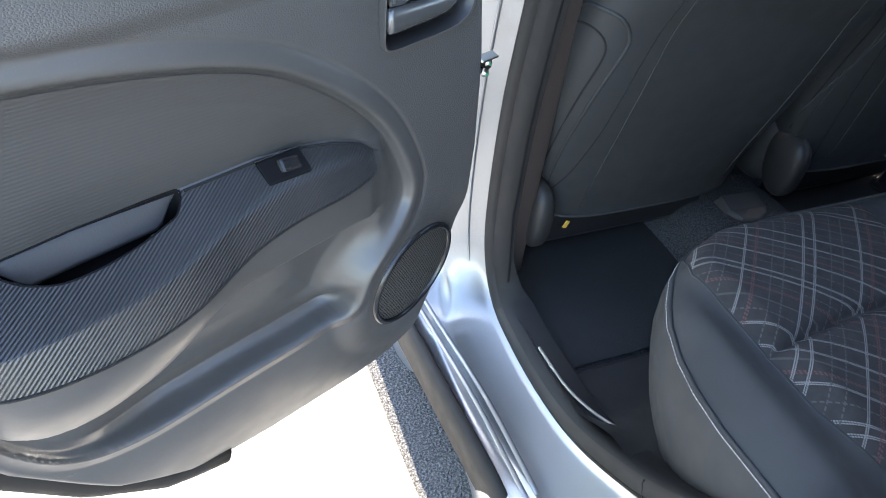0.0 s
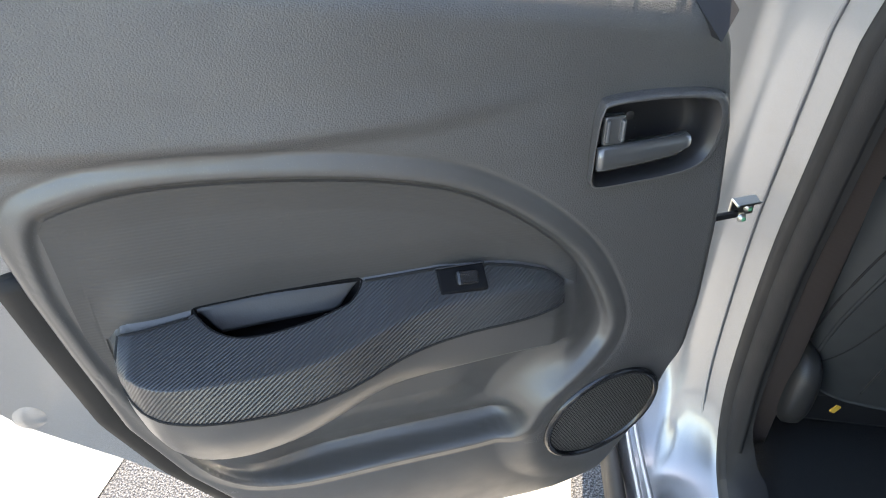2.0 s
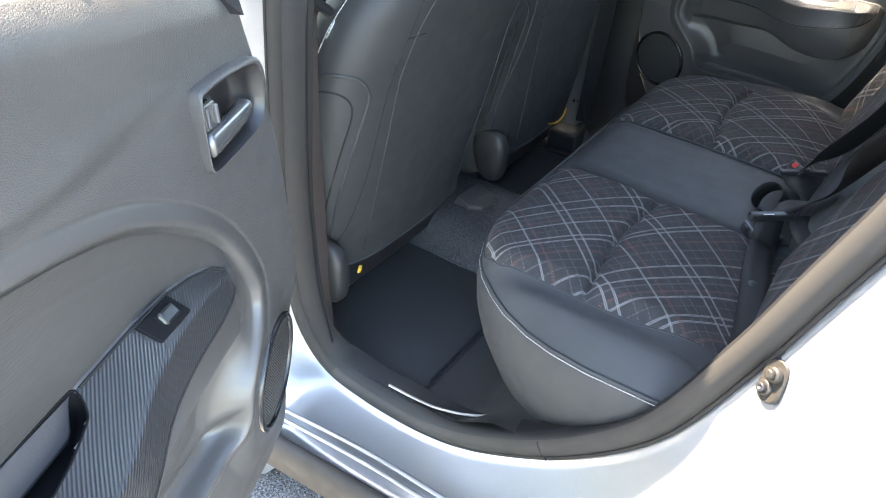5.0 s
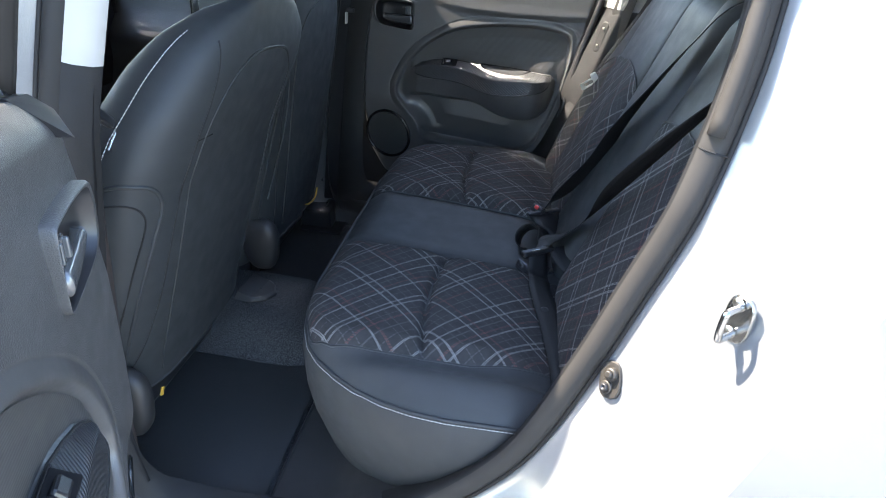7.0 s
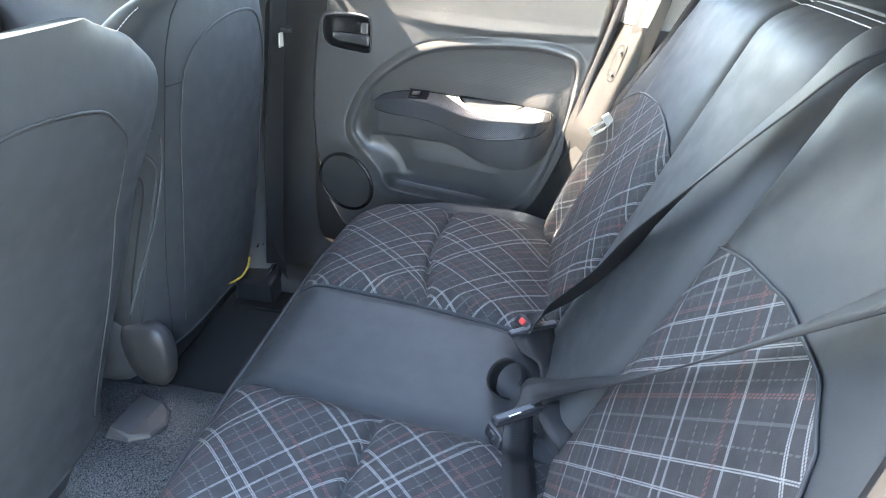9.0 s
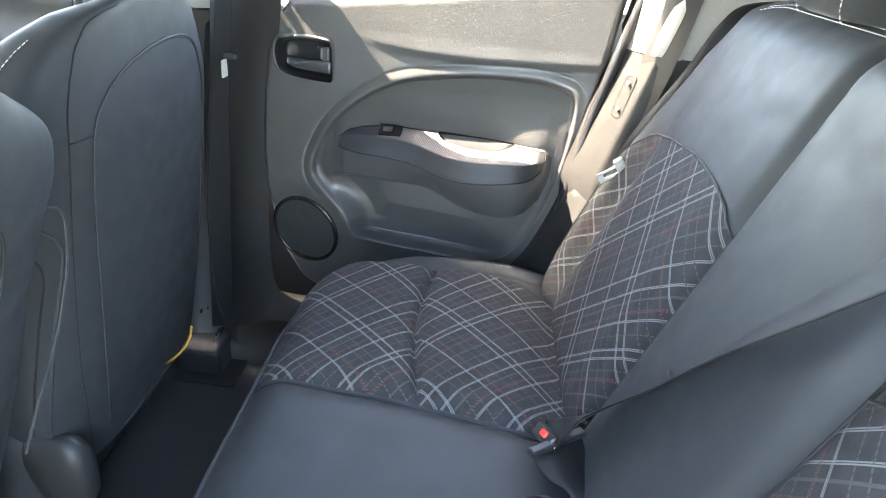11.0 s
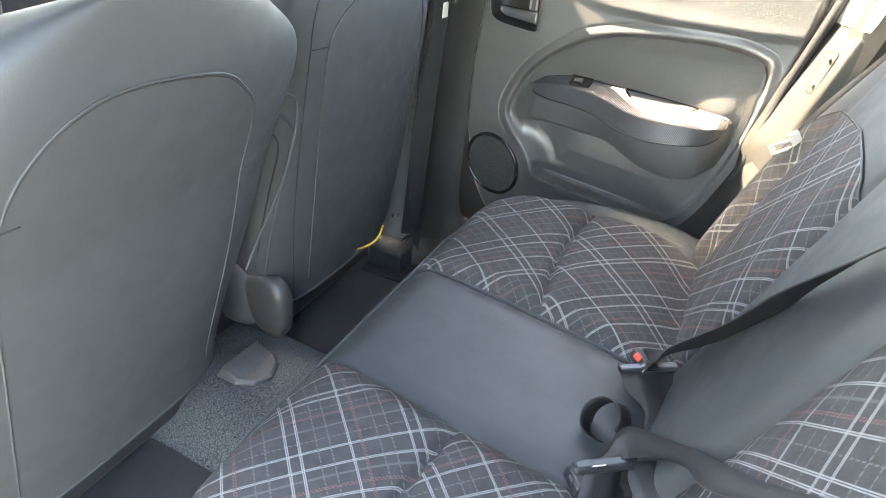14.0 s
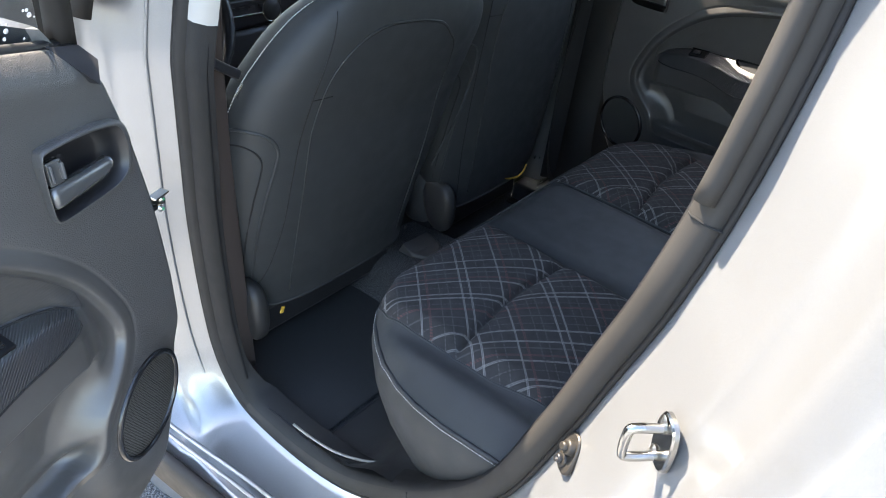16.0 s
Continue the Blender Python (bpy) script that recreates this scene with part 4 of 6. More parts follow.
# rear pillars inside
for sgn in (1, -1):
    low = []
    for z in np.linspace(0.46, 1.01, 24):
        ye = lerp(z, ((0.46, 0.20), (0.54, 0.132), (0.62, 0.100), (0.70, 0.108), (0.78, 0.118), (0.88, 0.094), (1.01, 0.056)))
        if sgn > 0:
            low.append([(0.612, ye - 0.002, z), (0.598, ye - 0.010, z), (0.546, ye - 0.055, z), (0.539, ye - 0.064, z), (0.537, ye - 0.10, z), (0.537, ye - 0.20, z), (0.54, ye - 0.30, z)])
        else:
            low.append([(-0.572, ye - 0.05, z), (-0.568, ye - 0.065, z), (-0.564, ye - 0.09, z), (-0.560, ye - 0.14, z), (-0.560, ye - 0.30, z)])
    V, F = grid(low, flip=sgn < 0)
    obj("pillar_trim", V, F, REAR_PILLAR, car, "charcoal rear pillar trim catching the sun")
    up = []
    for z in np.linspace(1.012, 1.40, 16):
        ye = lerp(z, ((1.012, 0.055), (1.11, 0.036), (1.40, -0.02)))
        lean = (z - 1.01) * 0.22
        if sgn < 0:
            up.append([(-0.575 + lean, ye - 0.07, z), (-0.560 + lean, ye - 0.10, z), (-0.555 + lean, ye - 0.20, z), (-0.55 + lean, ye - 0.5, z), (-0.5 + lean, ye - 0.8, z)])
            continue
        up.append([(0.612 - lean, ye + 0.0, z), (0.598 - lean, ye - 0.008, z), (0.544 - lean, ye - 0.053, z), (0.537 - lean, ye - 0.062, z), (0.535 - lean, ye - 0.20, z), (0.53 - lean, ye - 0.5, z), (0.5 - lean, ye - 0.8, z)])
    V, F = grid(up, flip=sgn < 0)
    obj("pillar_trim", V, F, LIGHT_TRIM, car, "light grey upper rear pillar trim")
SLOT_N = np.array((-0.693, 0.693, 0.20))
slot_top, slot_low = np.array((0.563, 0.029, 0.968)), np.array((0.560, 0.041, 0.910))
slot_up = (slot_top - slot_low) / np.linalg.norm(slot_top - slot_low)
slot_side = np.cross(slot_up, SLOT_N)
ring = []
for a in np.arange(36) * math.pi / 18:
    ring.append((slot_top if math.sin(a) >= 0 else slot_low) + slot_side * 0.0115 * math.cos(a) + slot_up * 0.0105 * math.sin(a))
ring = np.array(ring)
mid_ = ring.mean(0)
V, F = grid([ring + SLOT_N * 0.0005, ring * 0.96 + mid_ * 0.04 + SLOT_N * 0.0022, ring * 0.86 + mid_ * 0.14 + SLOT_N * 0.0018], False, True)
obj("slot_rim", V, F, REAR_PILLAR, car)
# flat disc: the shade inside the slot is put into its dark colour
V, F = grid([ring * 0.86 + mid_ * 0.14 + SLOT_N * 0.0012, mid_ + (ring - mid_) * 0.02 + SLOT_N * 0.0012], False, True)
obj("belt_slot", V, F, BACKING, car, "flat belt guide slot, darkened for the shade inside")
for f in (0.12, 0.88):
    block("slot_clip", (0.010, 0.004, 0.005), CREAM_PLASTIC, car, r=0.001, at=tuple(slot_low + (slot_top - slot_low) * f + SLOT_N * 0.003))
# tail and front closing
# unseen: tailgate raised and header added to cut sky light on the seats
V, F = grid([[(x, -0.95 + 0.4 * max(0.0, z - 1.02), z) for z in (0.2, 0.5, 0.8, 1.02, 1.12)] for x in np.linspace(-0.7, 0.75, 8)])
obj("tailgate", V, F, TRIM, car)
V, F = grid([[(x, y, z) for y, z in ((-0.75, 1.41), (-0.80, 1.36), (-0.84, 1.27))] for x in np.linspace(-0.5, 0.5, 8)])
obj("rear_sky_block", V, F, LIGHT_TRIM, car)
V, F = grid([[(x, y, 1.0) for y in np.linspace(-0.95, -0.16, 6)] for x in np.linspace(-0.56, 0.58, 8)])
obj("parcel_shelf", V, F, TRIM, car)
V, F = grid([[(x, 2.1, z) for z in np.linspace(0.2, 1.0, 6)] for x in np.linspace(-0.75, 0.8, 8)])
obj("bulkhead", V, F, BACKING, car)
V, F = grid([[(-lerp(z, ((0.2, 0.69), (0.6, 0.71), (0.9, 0.70), (1.0, 0.66))), y, z) for z in np.linspace(0.25, 1.0, 12)] for y in np.linspace(0.93, 2.1, 14)])
obj("front_side", V, F, PAINT, car)

# added black sheet that gives the shade in the closed door's gaps
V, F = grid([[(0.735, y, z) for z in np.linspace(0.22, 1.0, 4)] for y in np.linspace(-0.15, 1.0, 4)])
obj("gap_shade_sheet", V, F, BACKING, car)
# B-pillar trims
for sgn in (-1, 1):
    rows = []
    for z in np.linspace(0.30, 1.012, 20):
        yf = lerp(z, ((0.30, 0.74), (0.40, 0.775), (0.5, 0.785), (0.65, 0.783), (0.80, 0.768), (1.012, 0.735)))
        x = sgn * (side_x(z) - 0.03)
        if sgn < 0:
            yf = lerp(z, ((0.30, 0.72), (0.47, 0.754), (0.65, 0.752), (0.80, 0.740), (1.012, 0.716)))
            x = -(side_x(z) - 0.014)
            rows.append([(x - 0.004, yf + 0.004, z), (x, yf, z), (x + 0.003, yf + 0.006, z), (x + 0.001, yf + 0.06, z), (x - 0.01, yf + 0.11, z), (x - 0.05, yf + 0.15, z)])
            continue
        rows.append([(x + sgn * 0.03, yf - 0.005, z), (x, yf, z), (x - sgn * 0.022, yf + 0.02, z), (x - sgn * 0.032, yf + 0.07, z), (x - sgn * 0.026, yf + 0.12, z), (x + sgn * 0.05, yf + 0.17, z)])
    V, F = grid(rows, flip=sgn > 0)
    # left side darkened to stand for shade; right keeps the door's plastic
    obj("pillar_trim", V, F, DIM_PILLAR if sgn < 0 else POCKET, car, "charcoal centre pillar trim")
    rows = []
    for z in np.linspace(1.016, 1.38, 10):
        yf = lerp(z, ((1.012, 0.735), (1.38, 0.68)))
        x = sgn * (side_x(z) - 0.035)
        rows.append([(x + sgn * 0.03, yf - 0.005, z), (x, yf, z), (x - sgn * 0.012, yf + 0.02, z), (x - sgn * 0.014, yf + 0.06, z), (x + sgn * 0.03, yf + 0.10, z)])
    V, F = grid(rows, flip=sgn > 0)
    obj("pillar_trim", V, F, LIGHT_TRIM, car, "light grey upper centre pillar trim")
rows = []
for y in np.linspace(0.50, 0.80, 16):
    rise = 0.030 * float(sstep(np.array(y), 0.70, 0.80))
    rows.append([(0.520, y, 0.300), (0.530, y, 0.330 + rise), (0.545, y, 0.340 + rise), (0.580, y, 0.344 + rise), (0.620, y, 0.343 + rise), (0.645, y, 0.335 + rise)])
V, F = grid(rows, flip=True)
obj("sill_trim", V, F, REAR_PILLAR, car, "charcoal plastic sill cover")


# hardware on the doorway
striker = thing("door_striker", "plated steel door striker loop bolted to the jamb", "striker")
STR = pose(-0.667, -0.016, 0.866, 0, 0, 42) @ Matrix.Scale(0.84, 4)


def oval_plate(name, m, rx, ry, thick, material, parent):
    """A bolted plate with rounded ends; its face looks along m's z."""
    rings = []
    for f, z in ((0.02, 0.0), (1.0, 0.0), (1.0, thick * 0.7), (0.93, thick), (0.5, thick), (0.02, thick)):
        rings.append([tuple(m @ Vector((f * rx * np.sign(math.cos(a)) * abs(math.cos(a)) ** 0.7, f * ry * np.sign(math.sin(a)) * abs(math.sin(a)) ** 0.7, z))) for a in np.arange(32) * math.pi / 16])
    V, F = grid(rings, False, True)
    return obj(name, V, F, material, parent, smooth=False)


loopp = smooth_curve([(0, 0.0, 0.018), (0, 0.030, 0.019), (0, 0.036, 0.012), (0, 0.036, -0.012), (0, 0.030, -0.019), (0, 0.0, -0.018)], 5)
loopp = [tuple(STR @ Vector(p)) for p in loopp]
tube("loop", loopp, 0.0040, STRIKER, striker)
oval_plate("plate", STR @ pose(0.002, -0.005, -0.002, -90, 0, 0), 0.018, 0.032, 0.006, STRIKER, striker)
for z in (-0.02, 0.02):
    V, F, uv = disc_dome(STR @ Vector((0.006, 0.0025, z)), STR.to_3x3() @ Vector((0, 1, 0)), (0, 0, 1), 0.0065, 0.003, 3, 14)
    obj("bolt", V, F, STEEL, striker)
buffer = thing("door_buffer", "small brownish plated door stop with screw and button", "door switch")
BUF = Matrix.Translation((-0.604, 0.075, 0.719)) @ Vector((-0.66, 0.66, 0.36)).to_track_quat("Z", "Y").to_matrix().to_4x4()
oval_plate("plate", BUF @ pose(0, 0, -0.002, 0, 0, 20), 0.0145, 0.023, 0.005, WORN, buffer)
for y, r, h, mt in ((0.008, 0.0085, 0.010, WORN), (-0.010, 0.0085, 0.006, WORN)):
    for q, (rr, hh) in enumerate(((r, h), (r * 0.6, h + 0.005))):
        ringz = [[tuple(BUF @ Vector((f * rr * math.cos(a), y + f * rr * math.sin(a), z))) for a in np.arange(16) * math.pi / 8] for f, z in ((1, 0), (1, hh * 0.8), (0.85, hh), (0.5, hh), (0.05, hh * (0.7 if y < 0 else 1.0)))]
        V, F = grid(ringz, False, True)
        obj("button" if y > 0 else "screw", V, F, mt if q == 0 else (WORN if y > 0 else BLACK), buffer)
strapt = thing("check_strap", "black steel door check strap with plated bracket", "door check")
CHK = pose(-0.668, 0.738, 0.778, 0, 0, 25)
block("bracket", (0.032, 0.004, 0.024), STEEL, strapt, r=0.0015, m=CHK)
block("bracket_arm", (0.030, 0.014, 0.003), STEEL, strapt, r=0.001, m=CHK @ pose(-0.002, -0.007, 0.011, 12, 0, 0))
block("arm", (0.052, 0.005, 0.009), BLACK, strapt, r=0.002, m=pose(-0.696, 0.716, 0.775, 0, 4, 30))
for dx, dz in ((0.006, -0.001), (0.001, -0.014)):
    V, F, uv = disc_dome(CHK @ Vector((dx, -0.003, dz)), CHK.to_3x3() @ Vector((0, -1, 0)), (0, 0, 1), 0.0060, 0.005, 3, 14)
    obj("bolt", V, F, STEEL, strapt)
    V, F, uv = disc_dome(CHK @ Vector((dx, -0.0075, dz)), CHK.to_3x3() @ Vector((0, -1, 0)), (0, 0, 1), 0.0030, 0.002, 2, 10)
    obj("paint_mark", V, F, GREEN, strapt, "dab of green paint on the bolt")

# ---- rear seat ----
IN_LINE = ((0.06, 0.170), (0.18, 0.166), (0.33, 0.152), (0.52, 0.128))
OUT_LINE = ((0.06, 0.435), (0.12, 0.462), (0.25, 0.482), (0.40, 0.480), (0.46, 0.474), (0.50, 0.455), (0.545, 0.35))
OUT_R = ((0.06, 0.400), (0.12, 0.430), (0.25, 0.462), (0.40, 0.472), (0.46, 0.474), (0.50, 0.455), (0.545, 0.35))
IN_R = ((0.06, 0.080), (0.18, 0.085), (0.33, 0.112), (0.52, 0.134))


def half_width(y):
    return lerp(y, ((0.05, 0.560), (0.27, 0.567), (0.32, 0.563), (0.365, 0.553), (0.41, 0.534), (0.444, 0.512), (0.48, 0.482), (0.505, 0.450), (0.525, 0.405), (0.538, 0.35), (0.546, 0.28)))


def cushion_z(x, y):
    x, y = np.asarray(x, float), np.asarray(y, float)
    ax = np.abs(x - (-0.003))
    d = np.minimum(half_width(y) - np.abs(x), 0.548 - y)
    z = 0.607 + 0.0 * x
    z = z - 0.034 * (1 - np.clip(d / 0.06, 0, 1)) ** 2.2
    z = z - 0.022 * sstep(y, 0.20, 0.06)
    inner = np.where(x < 0, lerp(y, IN_LINE), lerp(y, IN_R))
    pad = sstep(ax, inner - 0.004, inner + 0.034) * sstep(ax, 0.486, 0.448)
    z = z + 0.005 * sstep(ax, inner, inner - 0.03) * sstep(y, 0.07, 0.16) * sstep(y, 0.545, 0.47)
    yc = 0.322 + 0.022 * np.cos((ax - 0.31) * 8)  - 0.008
    v = np.clip(np.abs(y - yc) / 0.205, 0, 1)
    z = z + 0.020 * pad * (np.sin(v ** 0.55 * math.pi) ** 0.8)
    z = z - 0.006 * pad * np.exp(-((y - yc) / 0.004) ** 2)
    z = z + 0.008 * sstep(ax, 0.49, 0.515) * sstep(d, 0.0, 0.05)
    z = z - 0.005 * np.exp(-((ax - inner + 0.001) / 0.005) ** 2)
    return z


cushion = thing("rear_bench_seat", "black leather rear bench seat with plaid cloth inserts", "car seat")
ys = np.concatenate((np.linspace(0.05, 0.48, 80), np.linspace(0.484, 0.546, 26)))
top = []
for y in ys:
    w = float(half_width(y))
    xs = np.linspace(-w, w, 190)
    top.append(np.stack((xs, np.full_like(xs, y), cushion_z(xs, np.full_like(xs, y))), -1))
V, F = grid(top)
obj("leather_top", V, F, LEATHER, cushion)
bound = [(-half_width(y), y) for y in ys] + [(x, 0.548) for x in np.linspace(-0.26, 0.26, 30)] + [(half_width(y), y) for y in ys[::-1]]
bound = np.array(bound, float)
rows = []
for z, inset in ((0.574, 0.0), (0.566, -0.003), (0.55, -0.006), (0.50, -0.003), (0.44, 0.012), (0.38, 0.034), (0.335, 0.055), (0.30, 0.07)):
    c = np.array((0.0, 0.15))
    sc = (bound - c)
    ln = np.linalg.norm(sc, axis=1)[:, None]
    q = bound - sc / ln * inset
    rows.append(np.concatenate((q, np.full((len(q), 1), z)), 1))
V, F = grid(rows, flip=True)
obj("skirt", V, F, LEATHER, cushion, "smooth leather side of the cushion")
pip = [(x - 0.001 * np.sign(x), y, 0.5755) for x, y in bound]
tube("piping", pip, 0.0032, LEATHER, cushion, k=8)
tube("stitching", [(x * 1.0045, y + 0.0025 * (y > 0.4), 0.5725) for x, y in bound], 0.0005, STITCH, cushion, k=5, label="pale contrast stitching")


def pad_patch(name, x_in, x_out, sgn, y0, y1, parent):
    """A cloth insert lying on the cushion between two side lines that run front to back."""
    vs = np.linspace(0, 1, 110)
    rows = []
    yy = y0 + (y1 - y0) * vs
    for y in yy:
        a = lerp(y, x_in)
        b = min(lerp(y, x_out), float(half_width(y)) - 0.006)
        xs = sgn * np.linspace(a, b, 90)
        z = cushion_z(xs, np.full_like(xs, y))
        e = np.minimum(np.abs(xs) - a, b - np.abs(xs))
        lift = 0.0035 * np.clip(e / 0.010, 0, 1) ** 0.5 * np.clip((y1 - y) / 0.004, 0.3, 1)
        rows.append(np.stack((xs, np.full_like(xs, y), z + lift - 0.001), -1))
    P = np.array(rows)
    V, F = grid(P, flip=sgn < 0)
    uv = P.reshape(-1, 3)[:, :2]
    ob = obj(name, V, F, PLAID, parent, "charcoal plaid cloth with pale and dull red diagonal lines", uv=uv)
    for side in (0, -1):
        line = P[:, side] + (0, 0, 0.0005)
        tube("seam", line[::2], 0.0018, LEATHER, parent, k=5)
    return ob


pad_patch("cloth_insert", IN_LINE, OUT_LINE, -1, 0.06, 0.5455, cushion)
pad_patch("cloth_insert", IN_R, OUT_R, 1, 0.06, 0.5455, cushion)

back = cushion
UPV = np.array((0, -0.339, 0.941))
NRM = np.array((0, 0.941, 0.339))
B0 = np.array((0.0, 0.11, 0.60))


def back_out(x, w):
    """How far the seat back's face stands forward of its plane."""
    x, w = np.asarray(x, float), np.asarray(w, float)
    xm = x + 0.038
    d = np.minimum(back_half(w) - np.abs(x), 0.588 - w)
    h = -0.075 * (1 - np.clip(d / 0.085, 0, 1)) ** 2.4
    side = np.abs(xm)
    h = h + 0.016 * np.clip(1 - (side / 0.125) ** 2, 0, 1) ** 0.6
    h = h - 0.016 * np.exp(-((side - 0.130) / 0.013) ** 2)
    h = h + 0.012 * sstep(side, 0.14, 0.2) * (1 - sstep(side, 0.40, 0.46)) * (0.5 + 0.5 * np.cos((w - 0.2) * 7))
    h = h + 0.022 * sstep(side, 0.44, 0.50) * sstep(w, 0.50, 0.2)
    return h - 0.02 * sstep(w, 0.02, -0.05)


def back_half(w):
    return lerp(w, ((-0.05, 0.54), (0.1, 0.56), (0.3, 0.55), (0.46, 0.525), (0.54, 0.48), (0.575, 0.44), (0.588, 0.40)))


def on_back(x, w, lift=0.0):
    x, w = np.asarray(x, float), np.asarray(w, float)
    h = back_out(x, w) + lift
    return np.stack((x + 0 * h, B0[1] + w * UPV[1] + h * NRM[1], B0[2] + w * UPV[2] + h * NRM[2]), -1)


ws = np.linspace(-0.05, 0.588, 116)
rows = [on_back(np.linspace(-back_half(w), back_half(w), 170), np.full(170, w)) for w in ws]
edge = rows[-1].copy()
rows += [edge + (0, -0.02, 0.003), edge + (0, -0.10, -0.01)]
V, F = grid(rows)
obj("leather_face", V, F, LEATHER, back)
for sgn in (-1, 1):
    line = np.array([on_back(sgn * back_half(w), w) for w in ws])
    V, F = grid([line, line + (sgn * 0.01, -0.04, -0.01), line + (0, -0.14, -0.05)], flip=sgn > 0)
    obj("side", V, F, LEATHER, back)


def back_patch(sgn, x0, x1, top):
    rows = []
    for t in np.linspace(0, 1, 90):
        x = x0 + (x1 - x0) * t
        wt = lerp(x, top)
        w = np.linspace(-0.02 + 0.10 * sstep(np.array(abs(x)), 0.44, 0.50), wt, 100)
        rows.append(on_back(np.full_like(w, x), w, 0.0025))
    P = np.array(rows)
    V, F = grid(P, flip=sgn < 0)
    run = np.linalg.norm(P - B0, axis=-1)
    wv = ((P - B0) @ UPV)
    obj("cloth_insert", V, F, PLAID, back, "charcoal plaid cloth with pale and dull red diagonal lines", uv=np.stack((P[..., 0].ravel() + 0.03, wv.ravel()), -1))
    tube("seam", np.concatenate((P[0][::-1][::3], P[::3, -1], P[-1][::-3])), 0.0017, LEATHER, back, k=5)


back_patch(1, 0.098, 0.485, ((0.098, 0.325), (0.125, 0.347), (0.16, 0.357), (0.25, 0.362), (0.35, 0.350), (0.43, 0.335), (0.485, 0.27)))
back_patch(-1, -0.49, -0.172, ((-0.49, 0.28), (-0.46, 0.345), (-0.42, 0.372), (-0.34, 0.378), (-0.26, 0.366), (-0.20, 0.348), (-0.172, 0.335)))
for x in (0.092, -0.168):
    tube("seam", on_back(np.full(60, x), np.linspace(-0.04, 0.585, 60), 0.0005), 0.0016, BACKING, back, k=5)
top_edge = on_back(np.linspace(-0.40, 0.40, 70), np.full(70, 0.575), 0.0)
tube("top_piping", top_edge, 0.003, LEATHER, back)
for w in (0.560, 0.568):
    xs = np.linspace(-0.41, 0.41, 110)
    hem_w = np.minimum(w, w - 0.03 * np.clip((np.abs(xs) - 0.36) / 0.07, 0, 1) ** 2)
    tube("stitching", on_back(xs, hem_w, 0.0004), 0.00065, STITCH, back, k=5, label="pale double stitching")

for cx in (0.255, -0.31):
    hr = thing("headrest", "black leather rear headrest with pale stitching", "headrest", "rear headrests")
    rings = []
    for z, wx, dy in ((1.122, 0.080, 0.040), (1.129, 0.102, 0.054), (1.16, 0.112, 0.058), (1.22, 0.114, 0.054), (1.29, 0.108, 0.05), (1.325, 0.10, 0.036), (1.335, 0.05, 0.015)):
        rings.append([(cx + wx * np.sign(math.cos(a)) * abs(math.cos(a)) ** 0.6, -0.14 - 0.1 * (z - 1.15) + dy * np.sign(math.sin(a)) * abs(math.sin(a)) ** 0.7, z) for a in np.arange(32) * math.pi / 16])
    V, F = grid(rings, False, True)
    F += [tuple(reversed(range(32))), tuple(range(len(V) - 32, len(V)))]
    obj("cushion", V, F, LEATHER, hr)
    for dx in (-0.055, 0.055):
        tube("stitching", [(cx + dx, -0.1395 + 0.0585 * math.sin(a) ** 0.25 - 0.1 * (0.055 - 0.09 * math.cos(a)), 1.205 - 0.09 * math.cos(a)) for a in np.linspace(0.25, 2.6, 16)], 0.0007, STITCH, hr, k=5)
        tube("post", [(cx + dx, -0.14, 1.17), (cx + dx, -0.12, 1.08)], 0.006, BLACK, hr)


